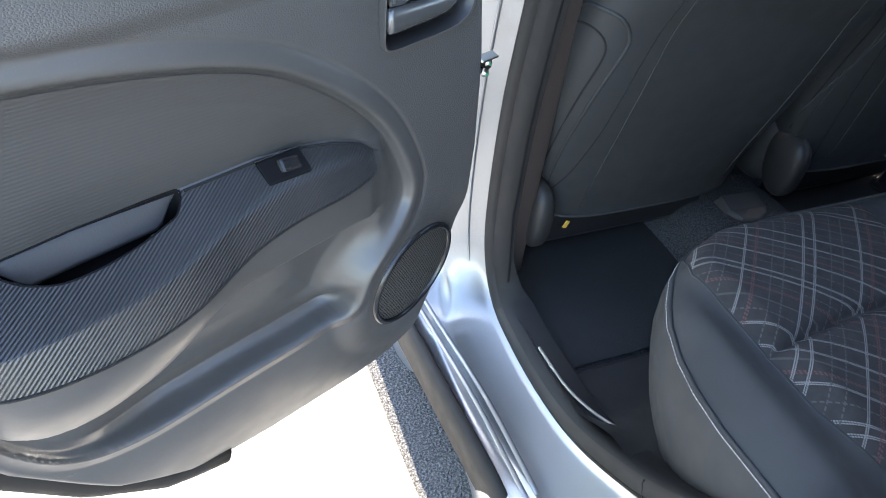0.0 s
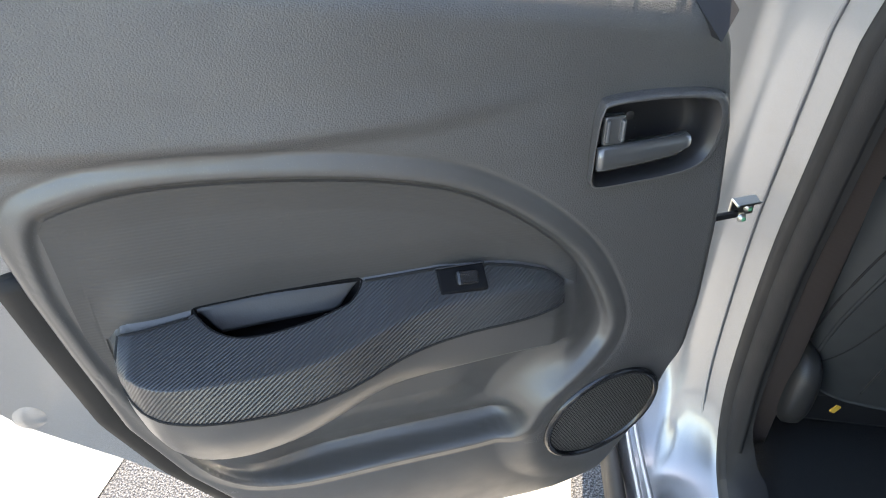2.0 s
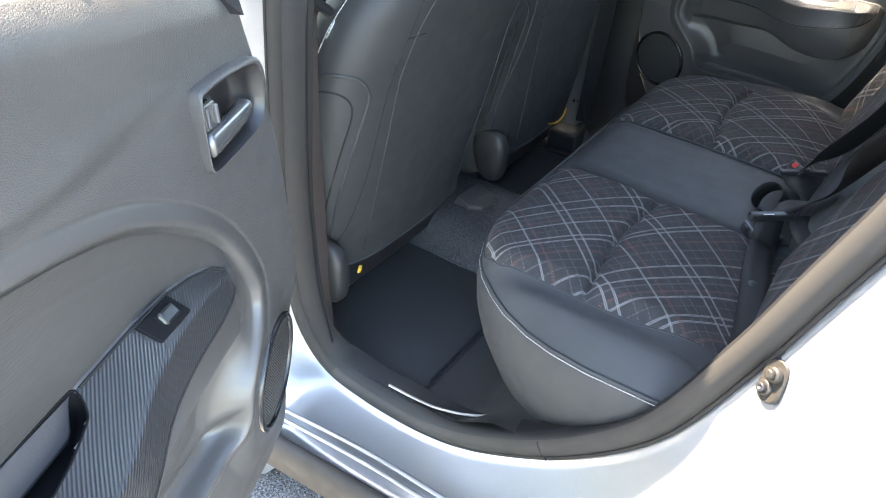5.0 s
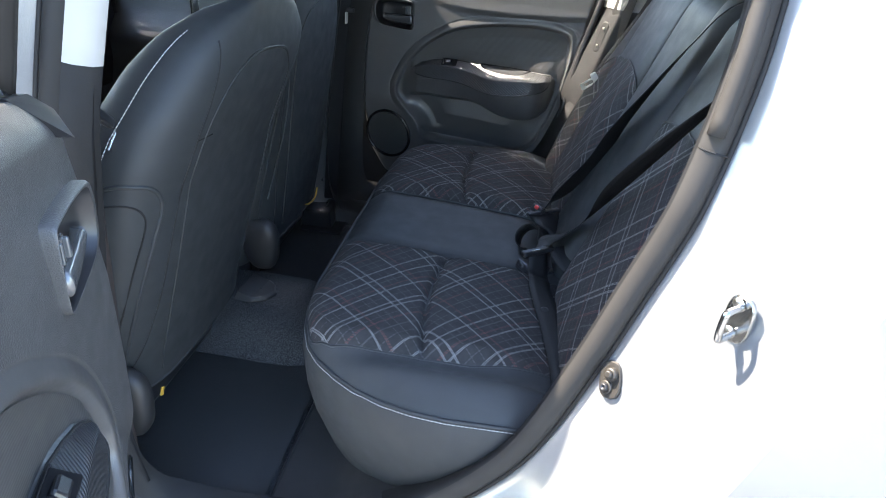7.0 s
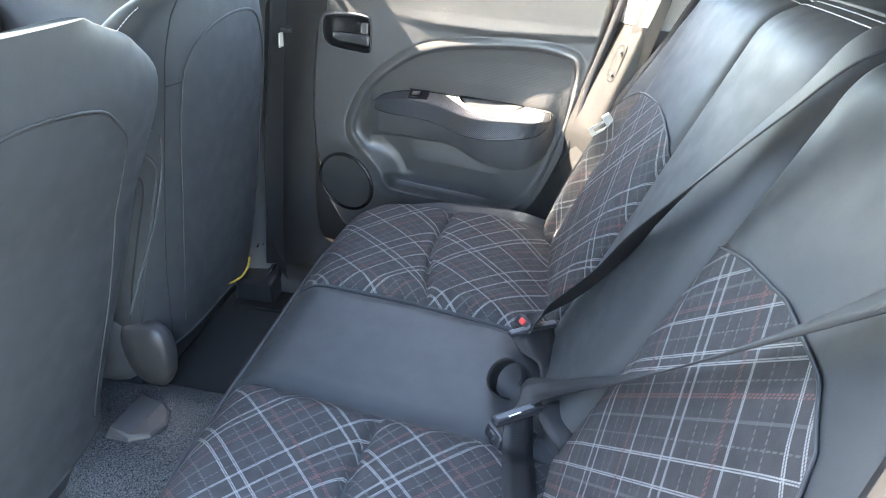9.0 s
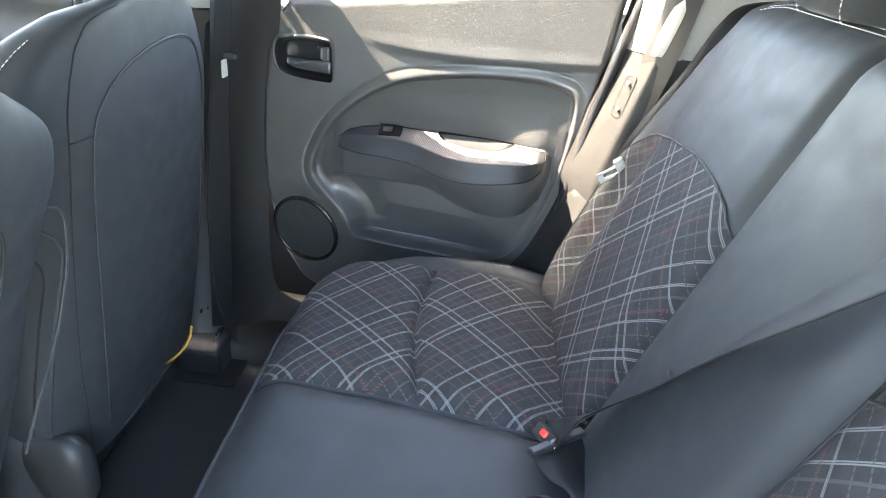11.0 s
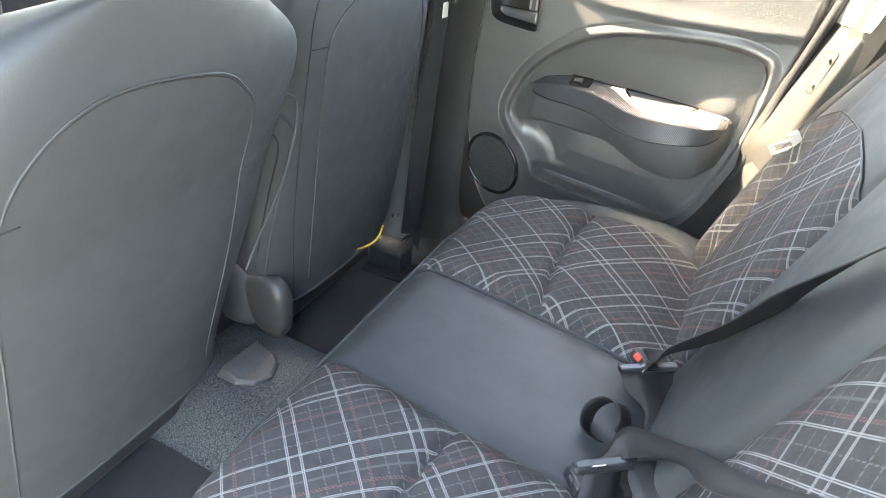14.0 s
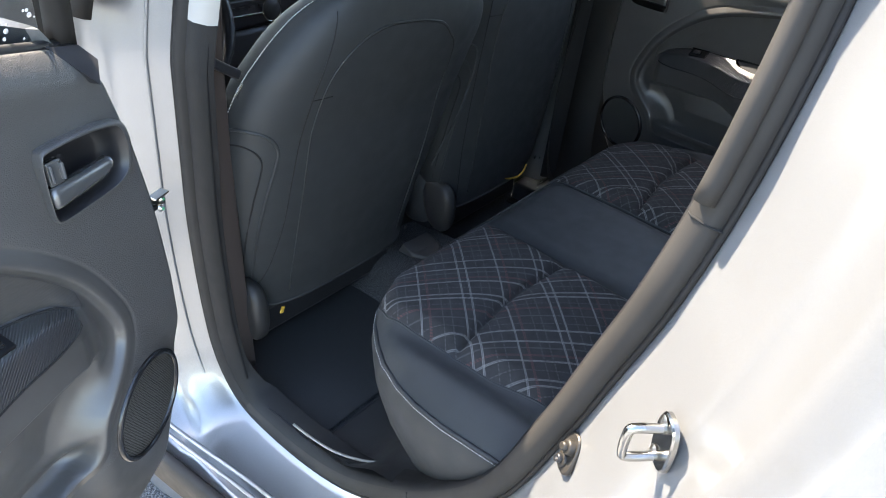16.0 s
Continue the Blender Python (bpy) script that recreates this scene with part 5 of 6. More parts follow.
# ---- front seats ----
def front_seat(cx, label, tag):
    seat = thing("bucket_seat", label, "car seat", "front seats")
    lev = np.concatenate((np.linspace(0.43, 0.97, 56), 0.97 + 0.098 * np.sin(np.linspace(0.08, 1, 18) * math.pi / 2)))
    lean = ((0.43, 0.774), (0.50, 0.762), (0.81, 0.692), (0.925, 0.648), (0.98, 0.632), (1.07, 0.622)) if cx < 0 else ((0.43, 0.774), (0.50, 0.765), (0.81, 0.728), (0.93, 0.710), (1.07, 0.695))

    inboard = ((0.42, 0.212), (0.50, 0.226), (0.57, 0.244), (0.62, 0.262), (0.70, 0.284), (0.78, 0.299), (0.83, 0.305), (0.90, 0.310), (0.95, 0.308), (0.99, 0.288), (1.02, 0.238), (1.045, 0.200), (1.058, 0.15), (1.068, 0.08))

    def width(z, sd=-1):
        if cx < 0:
            if sd > 0:
                return np.mean([lerp(np.asarray(z) + dz, inboard) for dz in (-0.018, -0.009, 0.0, 0.009, 0.018)], axis=0)
            return lerp(z, ((0.42, 0.185), (0.46, 0.205), (0.55, 0.228), (0.65, 0.242), (0.80, 0.244), (0.86, 0.236), (0.90, 0.222), (0.925, 0.211), (0.965, 0.184), (1.005, 0.150), (1.03, 0.116), (1.05, 0.075), (1.068, 0.02)))
        return (1.10 if sd > 0 else 1.0) * lerp(z, ((0.42, 0.185), (0.46, 0.205), (0.55, 0.228), (0.65, 0.240), (0.80, 0.244), (0.88, 0.238), (0.925, 0.226), (0.97, 0.205), (1.005, 0.180), (1.035, 0.150), (1.055, 0.115), (1.068, 0.06)))

    def centre(z):
        return lerp(z, lean) + half_deep(z)

    def half_deep(z):
        return lerp(z, ((0.42, 0.05), (0.46, 0.060), (0.60, 0.072), (0.9, 0.075), (0.98, 0.066), (1.02, 0.052), (1.05, 0.034), (1.068, 0.012)))

    def rear_y(x, z):
        u = np.clip(np.abs(x - cx) / width(z, 1 if x > cx else -1), 0, 1)
        return centre(z) - half_deep(z) * (1 - u ** 3.4) ** (1 / 2.6)

    rings = []
    for z in lev:
        ring = []
        for a in np.arange(72) * 2 * math.pi / 72:
            c, s = math.cos(a), math.sin(a)
            px = width(z, 1 if c > 0 else -1) * np.sign(c) * abs(c) ** (2 / 3.4)
            py = half_deep(z) * np.sign(s) * abs(s) ** (2 / 2.6)
            if s > 0:
                py *= 1.15 - 0.55 * (1 - abs(c)) ** 1.0 + 0.5 * abs(c) ** 2
            ring.append((cx + px, centre(z) + py, z))
        rings.append(ring)
    V, F = grid(rings, False, True)
    F += [tuple(reversed(range(72))), tuple(range(len(V) - 72, len(V)))]
    obj("backrest", V, F, LEATHER, seat, "smooth black leather backrest")
    outer = [(-0.145, 0.46), (-0.137, 0.69), (-0.128, 0.875), (-0.092, 0.950), (-0.02, 0.985), (0.10, 0.975), (0.155, 0.945), (0.188, 0.89), (0.192, 0.70), (0.165, 0.47)]
    if cx > 0:
        outer = [(-0.125, 0.47), (-0.132, 0.70), (-0.135, 0.90), (-0.112, 0.96), (-0.055, 0.992), (0.03, 1.005), (0.11, 0.995), (0.155, 0.955), (0.19, 0.85), (0.21, 0.60)]
    line = [(cx + x, float(rear_y(cx + x, z)) - 0.0002, z) for x, z in smooth_curve(outer, 8)]
    tube("panel_seam", line, 0.0012, BACKING, seat, k=5)
    tube("panel_piping", [(x, y - 0.001, z + 0.003) for x, y, z in line], 0.0015, LEATHER, seat, k=6)
    xo = -0.192 if cx < 0 else -0.170
    pts = [(cx + xo + dx, z) for dx, z in ((0.012, 0.45), (-0.004, 0.60), (-0.006, 0.75), (0.0, 0.925), (0.012, 0.985), (0.034, 1.03), (0.062, 1.052), (0.10, 1.062))]
    if cx < 0:
        pts = [(-0.485, 0.50), (-0.466, 0.57), (-0.451, 0.65), (-0.441, 0.76), (-0.428, 0.88), (-0.412, 0.95), (-0.394, 1.02)]
    tube("side_seam", [(x, float(rear_y(x, z)), z) for x, z in smooth_curve(pts, 6)], 0.0012, BACKING, seat, k=5)
    zc, xs = (0.885, (-0.429, -0.390)) if cx < 0 else (0.925, (cx + xo, cx + xo + 0.036))
    tube("cross_seam", [(x, float(rear_y(x, zc)), zc) for x in np.linspace(*xs, 8)], 0.0011, BACKING, seat, k=5)

    # moulded side airbag cover on the outboard flank
    def flank(side, a_deg, z):
        a = radians(a_deg)
        px = width(z, side) * abs(math.cos(a)) ** (2 / 3.4)
        py = half_deep(z) * -abs(math.sin(a)) ** (2 / 2.6) if a > 0 else half_deep(z) * abs(math.sin(a)) ** (2 / 2.6) * 1.3
        return (cx + side * px, centre(z) + py, z)

    side = -1
    for arc, rr, mt in ((((18, 0.51), (31, 0.60), (41, 0.70), (49, 0.785), (47, 0.812), (36, 0.834), (18, 0.842), (0, 0.838), (-20, 0.81)), 0.0032, LEATHER),
                        (((8, 0.53), (20, 0.61), (30, 0.70), (37, 0.770), (34, 0.797), (22, 0.812), (6, 0.814), (-12, 0.80)), 0.0017, BACKING)):
        tube("side_cover_edge", smooth_curve([flank(side, a, z) for a, z in arc], 5), rr, mt, seat, k=6)

    # piped cover edge on the inboard flank
    if cx < 0:
        hem = smooth_curve([(-0.004, 0.700, 0.890), (0.022, 0.704, 0.886), (0.045, 0.706, 0.868), (0.042, 0.708, 0.823), (0.024, 0.709, 0.780), (0.002, 0.710, 0.742), (-0.041, 0.712, 0.690), (-0.075, 0.716, 0.64)], 6)
        tube("cover_piping", hem, 0.0016, LEATHER, seat, k=6)
        tube("hem_thread", hem + (0.001, -0.0012, 0), 0.0005, FOOT_GREY, seat, k=5)
    # front edge stitching of the bolster
    tube("stitching", [(cx + side * (width(z) + 0.0005), centre(z) + half_deep(z) * 0.25, z) for z in np.linspace(0.82, 1.03, 40)], 0.0006, STITCH, seat, k=5, label="pale contrast stitching")
    # recliner covers, cushion and rails
    for sd in (-1,):
        x0 = cx + sd * (0.225 if cx < 0 else 0.207)
        rings = []
        for t in (-1, -1, -0.97, -0.88, -0.7, -0.4, 0, 0.4, 0.7, 0.88, 0.97, 1, 1):
            r = max(0.30, (1 - abs(t) ** 3.5) ** 0.45) if len(rings) not in (0, 12) else 0.02
            ring = []
            for a in np.arange(28) * math.pi / 14:
                dy, dz = np.sign(math.cos(a)) * abs(math.cos(a)) ** 0.75, np.sign(math.sin(a)) * abs(math.sin(a)) ** 0.75
                ring.append((x0 + sd * 0.023 * t, 0.797 + 0.046 * r * dy * (1 + 0.16 * dz) + 0.006 * dz * r, 0.452 + 0.068 * r * dz))
            rings.append(ring)
        V, F = grid(rings, False, True)
        obj("recliner_cover", V, F, TRIM, seat, "rounded dark plastic recliner cover")
        V, F, uv = disc_dome((x0, 0.762, 0.420), (0, -1, 0.2), (0, 0, 1), 0.006, 0.003, 2, 12)
        obj("bolt", V, F, BRIGHT, seat)
        block("rail", (0.04, 0.30, 0.05), BLACK, seat, at=(cx + sd * 0.17, 1.05, 0.315), r=0.006)
    block("seat_base", (0.47, 0.46, 0.17), LEATHER, seat, at=(cx, 1.05, 0.455), r=0.05, seg=4)
    block("seat_frame", (0.40, 0.30, 0.08), BLACK, seat, at=(cx, 0.98, 0.37), r=0.01)
    if cx < 0:
        corners = np.array(((-0.066, 0.812), (0.034, 0.808), (0.030, 0.762), (0.014, 0.742), (-0.020, 0.728), (-0.050, 0.742), (-0.066, 0.772)))
        heart = corners.mean(0)
        rings = [[(x, y, z) for x, y in heart + (corners - heart) * k] for k, z in ((1.0, 0.358), (1.0, 0.3715), (0.97, 0.3745))]
        rings.append([(x, y, 0.377 + 0.30 * max(0.0, y - 0.765)) for x, y in heart + (corners - heart) * 0.86])
        rings.append([(x, y, 0.378 + 0.30 * max(0.0, y - 0.765)) for x, y in heart + (corners - heart) * 0.05])
        V, F = grid(rings, False, True)
        obj("rail_foot", V, F, FOOT_GREY, seat, "flat grey foot of the seat rail", smooth=False)
    V, F, uv = disc_dome((cx + 0.184, min(0.765, float(rear_y(cx + 0.184, 0.47)) - 0.004), 0.470), (0, -1, 0), (0, 0, 1), 0.0055, 0.003, 2, 12)
    obj("clip", V, F, BRIGHT, seat)
    if cx > 0:
        V, F, uv = disc_dome((0.478, 0.762, 0.463), (0, -1, 0), (0, 0, 1), 0.0032, 0.002, 2, 12)
        obj("clip", V, F, BRIGHT, seat)
    # headrest
    rings = []
    for z, wx, dy in ((1.095, 0.08, 0.03), (1.11, 0.105, 0.045), (1.16, 0.12, 0.055), (1.23, 0.115, 0.05), (1.27, 0.09, 0.035), (1.285, 0.04, 0.012)):
        rings.append([(cx + wx * np.sign(math.cos(a)) * abs(math.cos(a)) ** 0.6, (0.70 if cx < 0 else 0.755) + dy * math.sin(a), z) for a in np.arange(32) * math.pi / 16])
    V, F = grid(rings, False, True)
    F += [tuple(reversed(range(32))), tuple(range(len(V) - 32, len(V)))]
    obj("headrest", V, F, LEATHER, seat)
    for dx in (-0.06, 0.06):
        tube("headrest_post", [(cx + dx, 0.70 if cx < 0 else 0.755, 1.12), (cx + dx, 0.70 if cx < 0 else 0.755, 1.03)], 0.006, BRIGHT, seat)
    if tag == "tag":
        block("tag", (0.008, 0.003, 0.015), YELLOW, seat, r=0.001, m=pose(-0.458, 0.762, 0.438, 0, 25, 0), label="small yellow tag")
    else:
        tube("wire_loop", smooth_curve([(0.418, 0.768, 0.460), (0.406, 0.769, 0.440), (0.380, 0.770, 0.433), (0.340, 0.772, 0.440), (0.296, 0.776, 0.458)], 5), 0.0024, YELLOW, seat, label="thin yellow wire loop")
    return seat


front_seat(-0.282, "black leather front car seat with raised seams and yellow tag", "tag")
front_seat(0.272, "black leather front car seat with seams and yellow wire loop", "wire")

# ---- belts ----
fb = thing("front_seat_belt", "black front seat belt beside the centre pillar, light put in its brown", "seat belt", "front seat belts")
strap("webbing", smooth_curve([(-0.485, 0.690, 1.36), (-0.535, 0.738, 1.05), (-0.545, 0.752, 0.86), (-0.545, 0.763, 0.66), (-0.545, 0.770, 0.48), (-0.545, 0.772, 0.33)], 8), 0.046, LIT_WEB, fb, up=(0.27, -0.96, 0))
block("guide", (0.062, 0.010, 0.015), BLACK, fb, r=0.004, m=pose(-0.528, 0.738, 0.940, 0, 32, 15))
block("tongue", (0.018, 0.003, 0.036), BRIGHT, fb, r=0.001, m=pose(-0.496, 0.746, 0.900, 15, 35, 10))
fb2 = thing("front_seat_belt", "black front seat belt hanging beside the centre pillar", "seat belt", "front seat belts")
strap("webbing", smooth_curve([(0.475, 0.68, 1.36), (0.545, 0.722, 1.05), (0.556, 0.744, 0.85), (0.556, 0.757, 0.60), (0.553, 0.768, 0.355)], 8), 0.046, WEBBING, fb2, up=(-0.72, -0.69, 0))
block("guide", (0.010, 0.040, 0.012), BLACK, fb2, r=0.003, at=(0.566, 0.726, 0.935))
block("tongue", (0.022, 0.003, 0.030), CREAM_PLASTIC, fb2, r=0.001, at=(0.556, 0.726, 0.915))
box = block("belt_housing", (0.155, 0.10, 0.070), BLACK, None, at=(0.545, 0.790, 0.330), r=0.008, seg=3, shape=lambda v: (v.x, v.y * (0.86 if v.z > 0 else 1.0), v.z - 0.006 * (v.x < 0 and v.z > 0)))
# dark bar on top: the slot's inner shade put into its colour
block("slot", (0.062, 0.010, 0.004), BACKING, box, r=0.001, at=(0.553, 0.768, 0.3655))
block("clip", (0.030, 0.003, 0.003), LOCK_GREY, box, r=0.001, at=(0.512, 0.765, 0.3665))
block("flange", (0.19, 0.13, 0.008), DIM_PILLAR, box, r=0.003, at=(0.535, 0.770, 0.304))
tagged(box, "low black plastic housing on the floor beside the pillar", "housing")

rb = thing("rear_seat_belt", "black rear seat belt drawn along the seat back edge", "seat belt", "rear seat belts")
RB_EDGES = [((0.44, -0.150, 1.118), (0.40, -0.165, 1.125)), ((0.455, -0.085, 1.110), (0.435, -0.120, 1.118)), ((0.485, -0.062, 1.075), (0.470, -0.094, 1.080)), ((0.490, -0.030, 1.000), (0.478, -0.064, 1.002)), ((0.488, 0.034, 0.880), (0.470, 0.004, 0.892)), ((0.486, 0.050, 0.800), (0.472, 0.018, 0.815)), ((0.490, 0.054, 0.735), (0.478, 0.026, 0.742)), ((0.50, 0.075, 0.63), (0.49, 0.045, 0.63))]
def twisted(name, stations, width, material, parent):
    """Webbing whose face turns along the way: stations of point and facing."""
    P = smooth_curve([a for a, b in stations], 10)
    U = smooth_curve([b for a, b in stations], 10)
    return strap(name, P, width, material, parent, up=U)


def rest(x, y, lift=0.004):
    return (x, y, float(cushion_z(x, y)) + lift)


cb = thing("rear_seat_belt", "black centre rear belt pulled slack across the seat back", "seat belt", "rear seat belts")
MID_C = (0.66, 0.50, 0.56)
twisted("webbing", [((0.040, 0.150, 0.645), (-0.3, 0.8, 0.5)), ((0.034, 0.133, 0.668), (0.3, 0.75, 0.6)), ((0.024, 0.108, 0.706), MID_C), ((-0.034, 0.066, 0.803), MID_C), ((-0.085, 0.046, 0.885), (0.58, 0.62, 0.53)), ((-0.140, 0.014, 0.975), (0.38, 0.75, 0.53)), ((-0.195, -0.022, 1.065), (0.25, 0.82, 0.51)), ((-0.232, -0.055, 1.128), (0.1, 0.85, 0.5)), ((-0.255, -0.14, 1.150), (0, 0.3, 1))], 0.046, WEBBING, cb)
V, F, uv = disc_dome((-0.034, 0.066, 0.812), (-0.3, 0.9, 0.2), (0, 0, 1), 0.005, 0.002, 2, 10)
obj("stop_button", V, F, BLACK, cb)
lb = thing("rear_seat_belt", "black rear belt crossing to the buckle and down the seat", "seat belt", "rear seat belts")


def folded(name, edges, material, parent):
    """Webbing laid between two edges, for bends that turn over themselves."""
    A = smooth_curve([a for a, b in edges], 9)
    B = smooth_curve([b for a, b in edges], 9)
    T = np.gradient((A + B) / 2, axis=0)
    N = np.cross(T, B - A)
    N = N / (np.linalg.norm(N, axis=1)[:, None] + 1e-9) * 0.0007
    P = np.stack((A + N, A * 0.67 + B * 0.33 + N * 1.3, A * 0.33 + B * 0.67 + N * 1.3, B + N, B - N, A * 0.33 + B * 0.67 - N * 1.3, A * 0.67 + B * 0.33 - N * 1.3, A - N), 1)
    V, F = grid(P, False, True)
    F += [tuple(range(8)), tuple(reversed(range(len(V) - 8, len(V))))]
    run = np.concatenate(([0], np.cumsum(np.linalg.norm(np.diff((A + B) / 2, axis=0), axis=1))))
    uv = np.stack(np.broadcast_arrays(run[:, None], np.array((0, 0.015, 0.03, 0.046, 0.046, 0.03, 0.015, 0))[None, :]), -1).reshape(-1, 2)
    return obj(name, V, F, material, parent, uv=uv)


folded("webbing", RB_EDGES, WEBBING, rb)
TNG = Matrix.Translation((0.446, 0.048, 0.846)) @ Vector((0.0, -0.80, 0.60)).to_track_quat("X", "Z").to_matrix().to_4x4() @ pose(0, 0, 0, -65, 0, 0)
block("tongue", (0.016, 0.044, 0.008), CREAM_PLASTIC, rb, r=0.003, m=TNG @ pose(0.010, 0, 0))
for dy in (-0.008, 0.008):
    block("tongue_blade", (0.030, 0.005, 0.003), CREAM_PLASTIC, rb, r=0.001, m=TNG @ pose(-0.010, dy, 0))
block("tongue_tip", (0.010, 0.022, 0.003), CREAM_PLASTIC, rb, r=0.001, m=TNG @ pose(-0.026, 0, 0))
folded("tail", [((0.006, 0.172, 0.645), (0.046, 0.111, 0.645)), ((-0.018, 0.156, 0.640), (0.011, 0.107, 0.640)), ((-0.031, 0.133, 0.635), (-0.027, 0.109, 0.633)), ((-0.047, 0.125, 0.622), (-0.044, 0.116, 0.622)), ((-0.060, 0.125, 0.612), (-0.058, 0.112, 0.612))], WEBBING, cb)
tg = block("tongue", (0.082, 0.013, 0.008), BLACK, cb, r=0.003, m=pose(0.031, 0.142, 0.648, 0, 0, -54.7))
block("tongue_mark", (0.018, 0.002, 0.004), BRIGHT, tg, r=0.0008, m=pose(0.022, 0.1405, 0.649, 0, 0, -54.7))
folded("lap_webbing", [((-0.165, 0.170, 0.645), (-0.140, 0.136, 0.645)), (rest(-0.190, 0.168, 0.012), rest(-0.175, 0.130, 0.014)), (rest(-0.213, 0.166, 0.010), rest(-0.204, 0.127, 0.014)), (rest(-0.245, 0.164, 0.009), rest(-0.235, 0.124, 0.014)), (rest(-0.29, 0.156, 0.008), rest(-0.275, 0.114, 0.015)), (rest(-0.345, 0.145, 0.008), rest(-0.325, 0.104, 0.016)), (rest(-0.40, 0.136, 0.008), rest(-0.38, 0.096, 0.018)), (rest(-0.455, 0.130, 0.008), rest(-0.44, 0.090, 0.020)), (rest(-0.52, 0.124, 0.010), rest(-0.51, 0.084, 0.022))], WEBBING, lb)
folded("shoulder_webbing", [((-0.128, 0.150, 0.645), (-0.168, 0.170, 0.648)), ((-0.104, 0.153, 0.646), (-0.152, 0.148, 0.651)), ((-0.082, 0.140, 0.647), (-0.140, 0.132, 0.658)), ((-0.102, 0.106, 0.668), (-0.160, 0.110, 0.692)), ((-0.158, 0.083, 0.722), (-0.211, 0.089, 0.748)), ((-0.319, 0.047, 0.870), (-0.341, 0.087, 0.866)), ((-0.406, 0.007, 0.983), (-0.434, 0.043, 0.979)), ((-0.461, -0.040, 1.085), (-0.499, -0.016, 1.075)), ((-0.478, -0.105, 1.151), (-0.522, -0.095, 1.149))], WEBBING, lb)
folded("folded_webbing", [((-0.138, 0.128, 0.646), (-0.128, 0.118, 0.649)), ((-0.150, 0.127, 0.641), (-0.122, 0.099, 0.650)), ((-0.166, 0.115, 0.632), (-0.146, 0.085, 0.645)), ((-0.178, 0.098, 0.616), (-0.172, 0.080, 0.626)), ((-0.182, 0.090, 0.596), (-0.180, 0.078, 0.596))], WEBBING, lb)
V, F, uv = disc_dome(rest(-0.300, 0.137, 0.0135), (-0.1, 0.4, 0.9), (0, 1, 0), 0.0075, 0.003, 3, 14)
obj("stop_button", V, F, BLACK, lb)
tg = block("tongue", (0.072, 0.015, 0.011), BLACK, lb, r=0.004, m=pose(-0.155, 0.154, 0.648, 0, 0, -53))
block("tongue_mark", (0.018, 0.003, 0.004), BRIGHT, tg, r=0.001, m=pose(-0.164, 0.158, 0.6525, 0, 0, -53))
loop_thing = thing("belt_loop", "curled spare loop of black belt webbing on the cushion", "belt webbing")
LOOPC, AXIS = np.array((-0.084, 0.180, 0.642)), np.array((0.654, -0.416, -0.632))
EA = np.array((0.5, 0.86, 0.0))
EA = EA - AXIS * (EA @ AXIS)
EA = EA / np.linalg.norm(EA)
EB = np.cross(AXIS, EA)
EB = EB * np.sign(EB[2])
curl = []
for a in np.linspace(-2.0, 3.0, 22):
    c = LOOPC + EA * (0.024 * math.cos(a) - 0.004) + EB * (0.028 if a > 0 else 0.024) * math.sin(a)
    curl.append((tuple(c), tuple(c + AXIS * 0.034)))
curl.append(((-0.098, 0.145, 0.640), (-0.082, 0.132, 0.624)))
folded("webbing", curl, WEBBING, loop_thing)


def buckle(at, turn, red):
    bk = thing("belt_buckle", "black seat belt buckle with red release button" if red else "black seat belt buckle on a short strap", "belt buckle", "buckles")
    m = Matrix.Translation(at) @ pose(0, 0, 0, *turn)
    block("body", (0.034, 0.062, 0.018), BLACK, bk, r=0.004, m=m)
    block("button", (0.011, 0.006, 0.009), RED if red else BLACK, bk, r=0.002, m=m @ pose(0, 0.031, 0.002))
    block("stem", (0.03, 0.05, 0.006), BLACK, bk, r=0.002, m=m @ pose(0, -0.045, -0.004))
    return bk


buckle((0.050, 0.140, 0.634), (38, 0, 38), True)
buckle((-0.152, 0.158, 0.611), (15, 0, 37), False)

# ---- floor things ----
rows = []
for x in np.linspace(-0.535, -0.13, 50):
    rows.append([(x, y, 0.296 + 0.004 * min(1, 40 * min(x + 0.535, -0.13 - x, y - 0.565, 1.05 - y)) + 0.0012 * noise.noise(Vector((x * 30, y * 30, 3)))) for y in np.linspace(0.565, 1.05, 60)])
V, F = grid(rows)
tagged(obj("floor_mat", V, F, CARPET), "black carpet floor mat in the rear footwell", "floor mat", "floor mats")
rows = []
for x in np.linspace(0.13, 0.54, 50):
    rows.append([(x, y, 0.296 + 0.004 * min(1, 40 * min(x - 0.13, 0.54 - x, y - 0.565, 1.05 - y)) + 0.0012 * noise.noise(Vector((x * 30, y * 30, 3)))) for y in np.linspace(0.565, 1.05, 60)])
V, F = grid(rows)
tagged(obj("floor_mat", V, F, CARPET), "black carpet floor mat in the rear footwell", "floor mat", "floor mats")

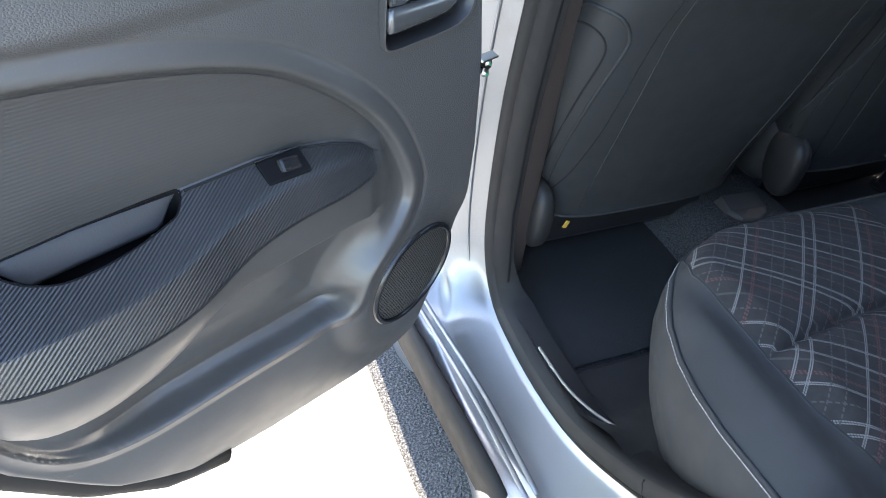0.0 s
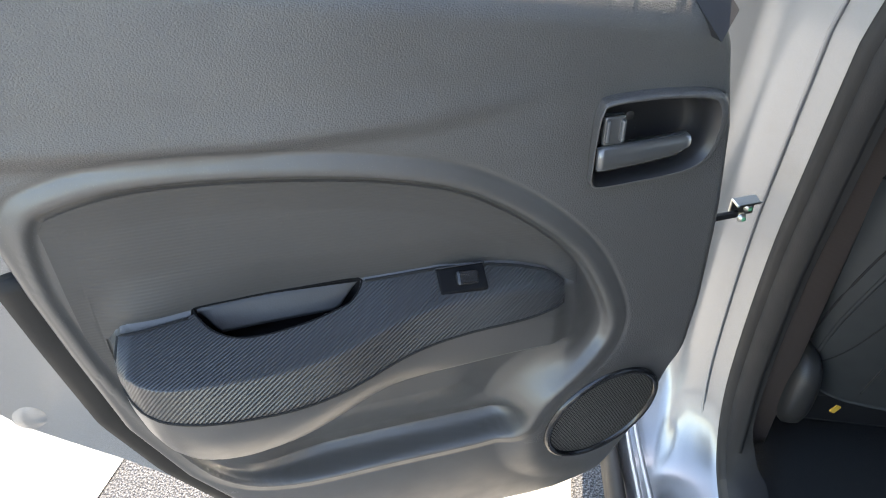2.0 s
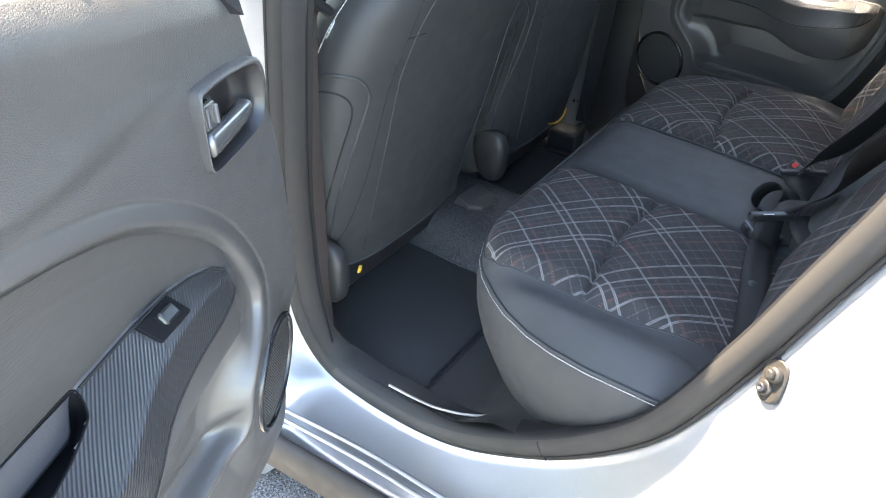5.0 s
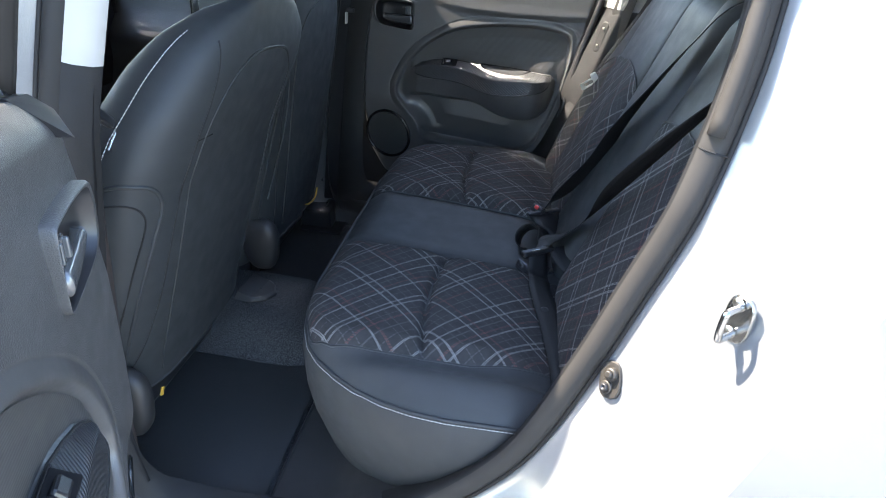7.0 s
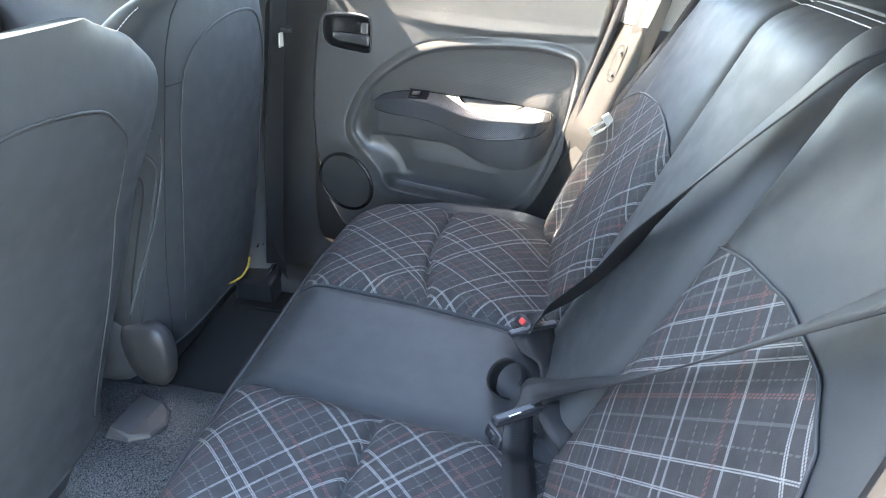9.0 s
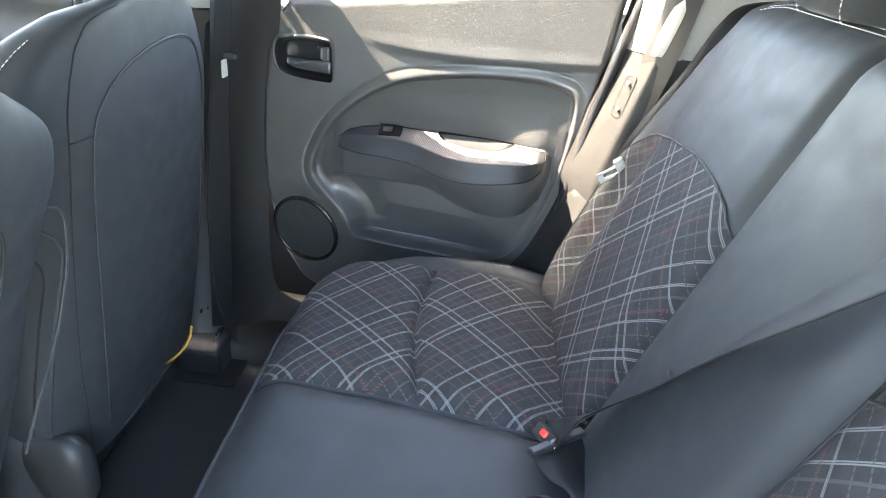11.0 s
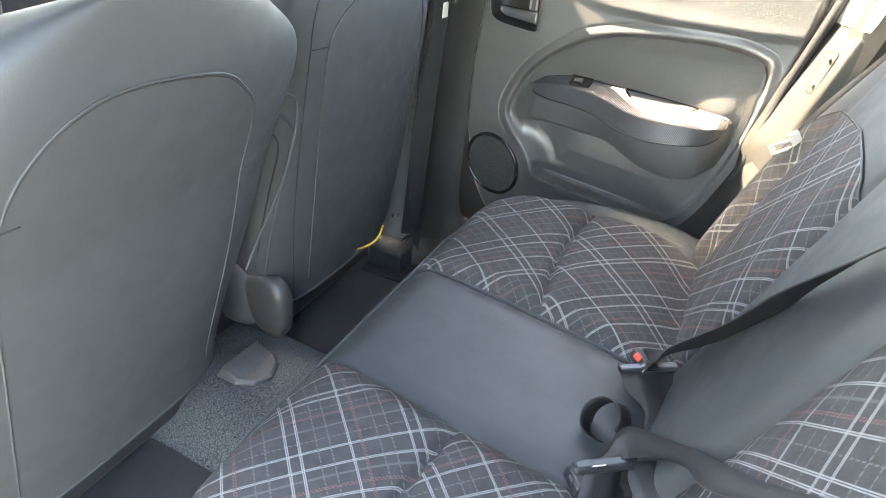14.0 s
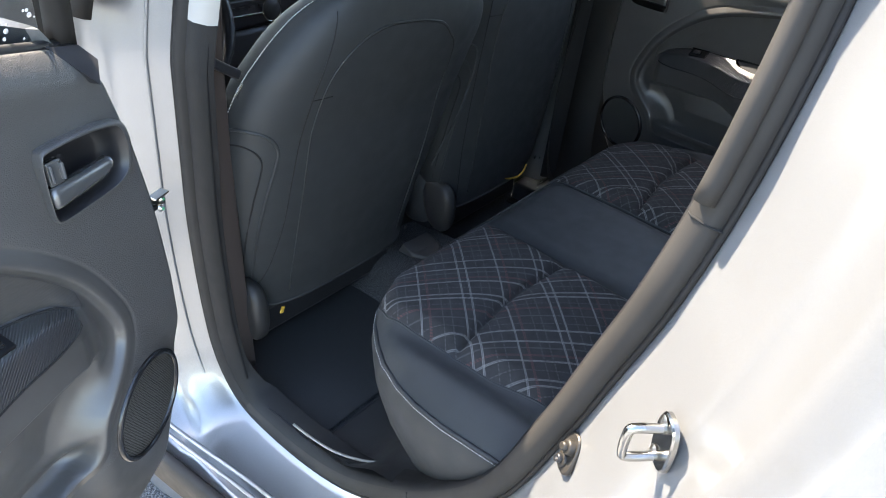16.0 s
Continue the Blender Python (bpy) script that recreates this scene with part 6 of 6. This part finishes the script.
# ---- front of the cabin ----
dash = thing("dashboard", "black dashboard with climate panel", "dashboard")
rows = []
for x in np.linspace(-0.66, 0.68, 30):
    rows.append([(x, y, z) for y, z in ((1.52, 0.62), (1.50, 0.72), (1.47, 0.84), (1.48, 0.92), (1.55, 0.98), (1.75, 1.0), (2.05, 0.98))])
V, F = grid(rows, flip=True)
obj("dash_top", V, F, BLACK, dash)
block("climate_panel", (0.24, 0.03, 0.085), BLACK, dash, r=0.012, at=(0.02, 1.485, 0.80))
for x in (-0.062, 0.098):
    V, F, uv = disc_dome((x, 1.466, 0.80), (0, -1, 0.1), (0, 0, 1), 0.030, 0.008, 4, 28)
    obj("dial", V, F, TRIM, dash)
    tube("dial_ring", [(x + 0.031 * math.cos(a), 1.466, 0.80 + 0.031 * math.sin(a)) for a in np.arange(28) * math.pi / 14], 0.0018, BRIGHT, dash, True, 6)
block("chrome_strip", (0.12, 0.004, 0.004), BRIGHT, dash, r=0.001, at=(0.018, 1.468, 0.795))
for i in range(4):
    block("button", (0.018, 0.004, 0.008), TRIM, dash, r=0.001, at=(-0.03 + 0.032 * i, 1.468, 0.815))
block("radio", (0.20, 0.02, 0.10), BLACK, dash, r=0.006, at=(0.02, 1.480, 0.90))
block("radio_screen", (0.07, 0.004, 0.03), mat("screen_red", (0.25, 0.03, 0.04), 0.2), dash, r=0.002, at=(0.0, 1.468, 0.885))
block("lower_panel", (0.26, 0.10, 0.28), BLACK, dash, r=0.02, at=(0.02, 1.52, 0.62))
tunnel_c = thing("centre_console", "low black centre console with cup holder", "console")
block("body", (0.20, 0.62, 0.20), BLACK, tunnel_c, r=0.03, seg=3, at=(0.0, 1.20, 0.42))
block("tray", (0.16, 0.12, 0.02), TRIM, tunnel_c, r=0.008, at=(0.0, 1.32, 0.53))
tube("gear_lever", [(0.0, 1.36, 0.52), (0.0, 1.35, 0.62), (0.0, 1.345, 0.66)], 0.016, BLACK, tunnel_c)
V, F, uv = disc_dome((0.0, 1.33, 0.66), (0, -1, 0.4), (0, 0, 1), 0.026, 0.014, 4, 20)
obj("gear_knob", V, F, BLACK, tunnel_c)
wheel = thing("steering_wheel", "black steering wheel with thick rim", "steering wheel")
WM = pose(-0.34, 1.30, 0.88, 65, 0, 0)
tube("rim", [tuple(WM @ Vector((0.18 * math.cos(a), 0.18 * math.sin(a), 0))) for a in np.arange(40) * math.pi / 20], 0.015, BLACK, wheel, True, 10)
block("hub", (0.16, 0.13, 0.05), BLACK, wheel, r=0.02, seg=3, m=WM)
for a in (0, 180, 270):
    block("spoke", (0.10, 0.03, 0.016), BLACK, wheel, r=0.005, m=WM @ pose(0, 0, 0, 0, 0, a) @ pose(0.12, 0, 0))

# windscreen, out of view, added to cut light on the rear seat back
rows = []
for t in np.linspace(0, 1, 8):
    y, z, w = 2.03 - 0.40 * t, 0.985 + 0.375 * t, 0.64 - 0.15 * t
    rows.append([(w * u, y + 0.05 * (1 - u * u), z) for u in np.linspace(-1, 1, 14)])
V, F = grid(rows)
obj("windscreen", V, F, SCREEN, car, "lightly tinted windscreen, out of view, added to dim the cabin")

# front doors seen past the seats
for sgn in (1, -1):
    fd = thing("front_door", "closed front car door with charcoal trim and chrome inner handle", "car door", "front doors")
    rows = []
    for y in np.linspace(0.93, 2.0, 40):
        row = []
        for z in np.linspace(0.32, 1.04, 30):
            h = 0.03 * math.exp(-((z - 0.78) / 0.05) ** 2) * float(sstep(np.array(y), 1.75, 1.55)) + 0.02 * float(sstep(np.array(z), 0.95, 1.0)) - 0.05 * float(sstep(np.array(z), 1.0, 1.04))
            row.append((sgn * (0.66 - h), y, z))
        rows.append(row)
    V, F = grid(rows, flip=sgn < 0)
    obj("door_trim", V, F, PANEL, fd)
    block("handle_bowl", (0.012, 0.11, 0.06), BLACK, fd, r=0.005, at=(sgn * 0.652, 1.52, 0.865))
    block("handle_lever", (0.014, 0.085, 0.016), BRIGHT, fd, r=0.005, at=(sgn * 0.640, 1.515, 0.855))
    V, F = grid([[(sgn * (0.69 - 0.40 * (z - 1.03)), y, z) for z in np.linspace(1.03, 1.40, 6)] for y in np.linspace(0.90, 1.80, 6)])
    # out of view; added and broadened to keep sun off cushion and belt housing
    V2, F2, uv = sweep(smooth_curve([(sgn * 0.675, 0.86, 1.02), (sgn * 0.600, 0.84, 1.25), (sgn * 0.550, 0.86, 1.39), (sgn * 0.545, 1.20, 1.405), (sgn * 0.550, 1.54, 1.365), (sgn * 0.60, 1.74, 1.22), (sgn * 0.67, 1.97, 1.03)], 6), [(-0.040, -0.012), (0.040, -0.012), (0.044, 0.0), (0.036, 0.012), (-0.040, 0.012)], up=(sgn, 0, 0.3))
    obj("window_frame", V2, F2, RUBBER, fd, "black window frame")
    g = obj("window_pane", V, F, GLASS, fd, "clear side window glass")
    g.visible_shadow = False
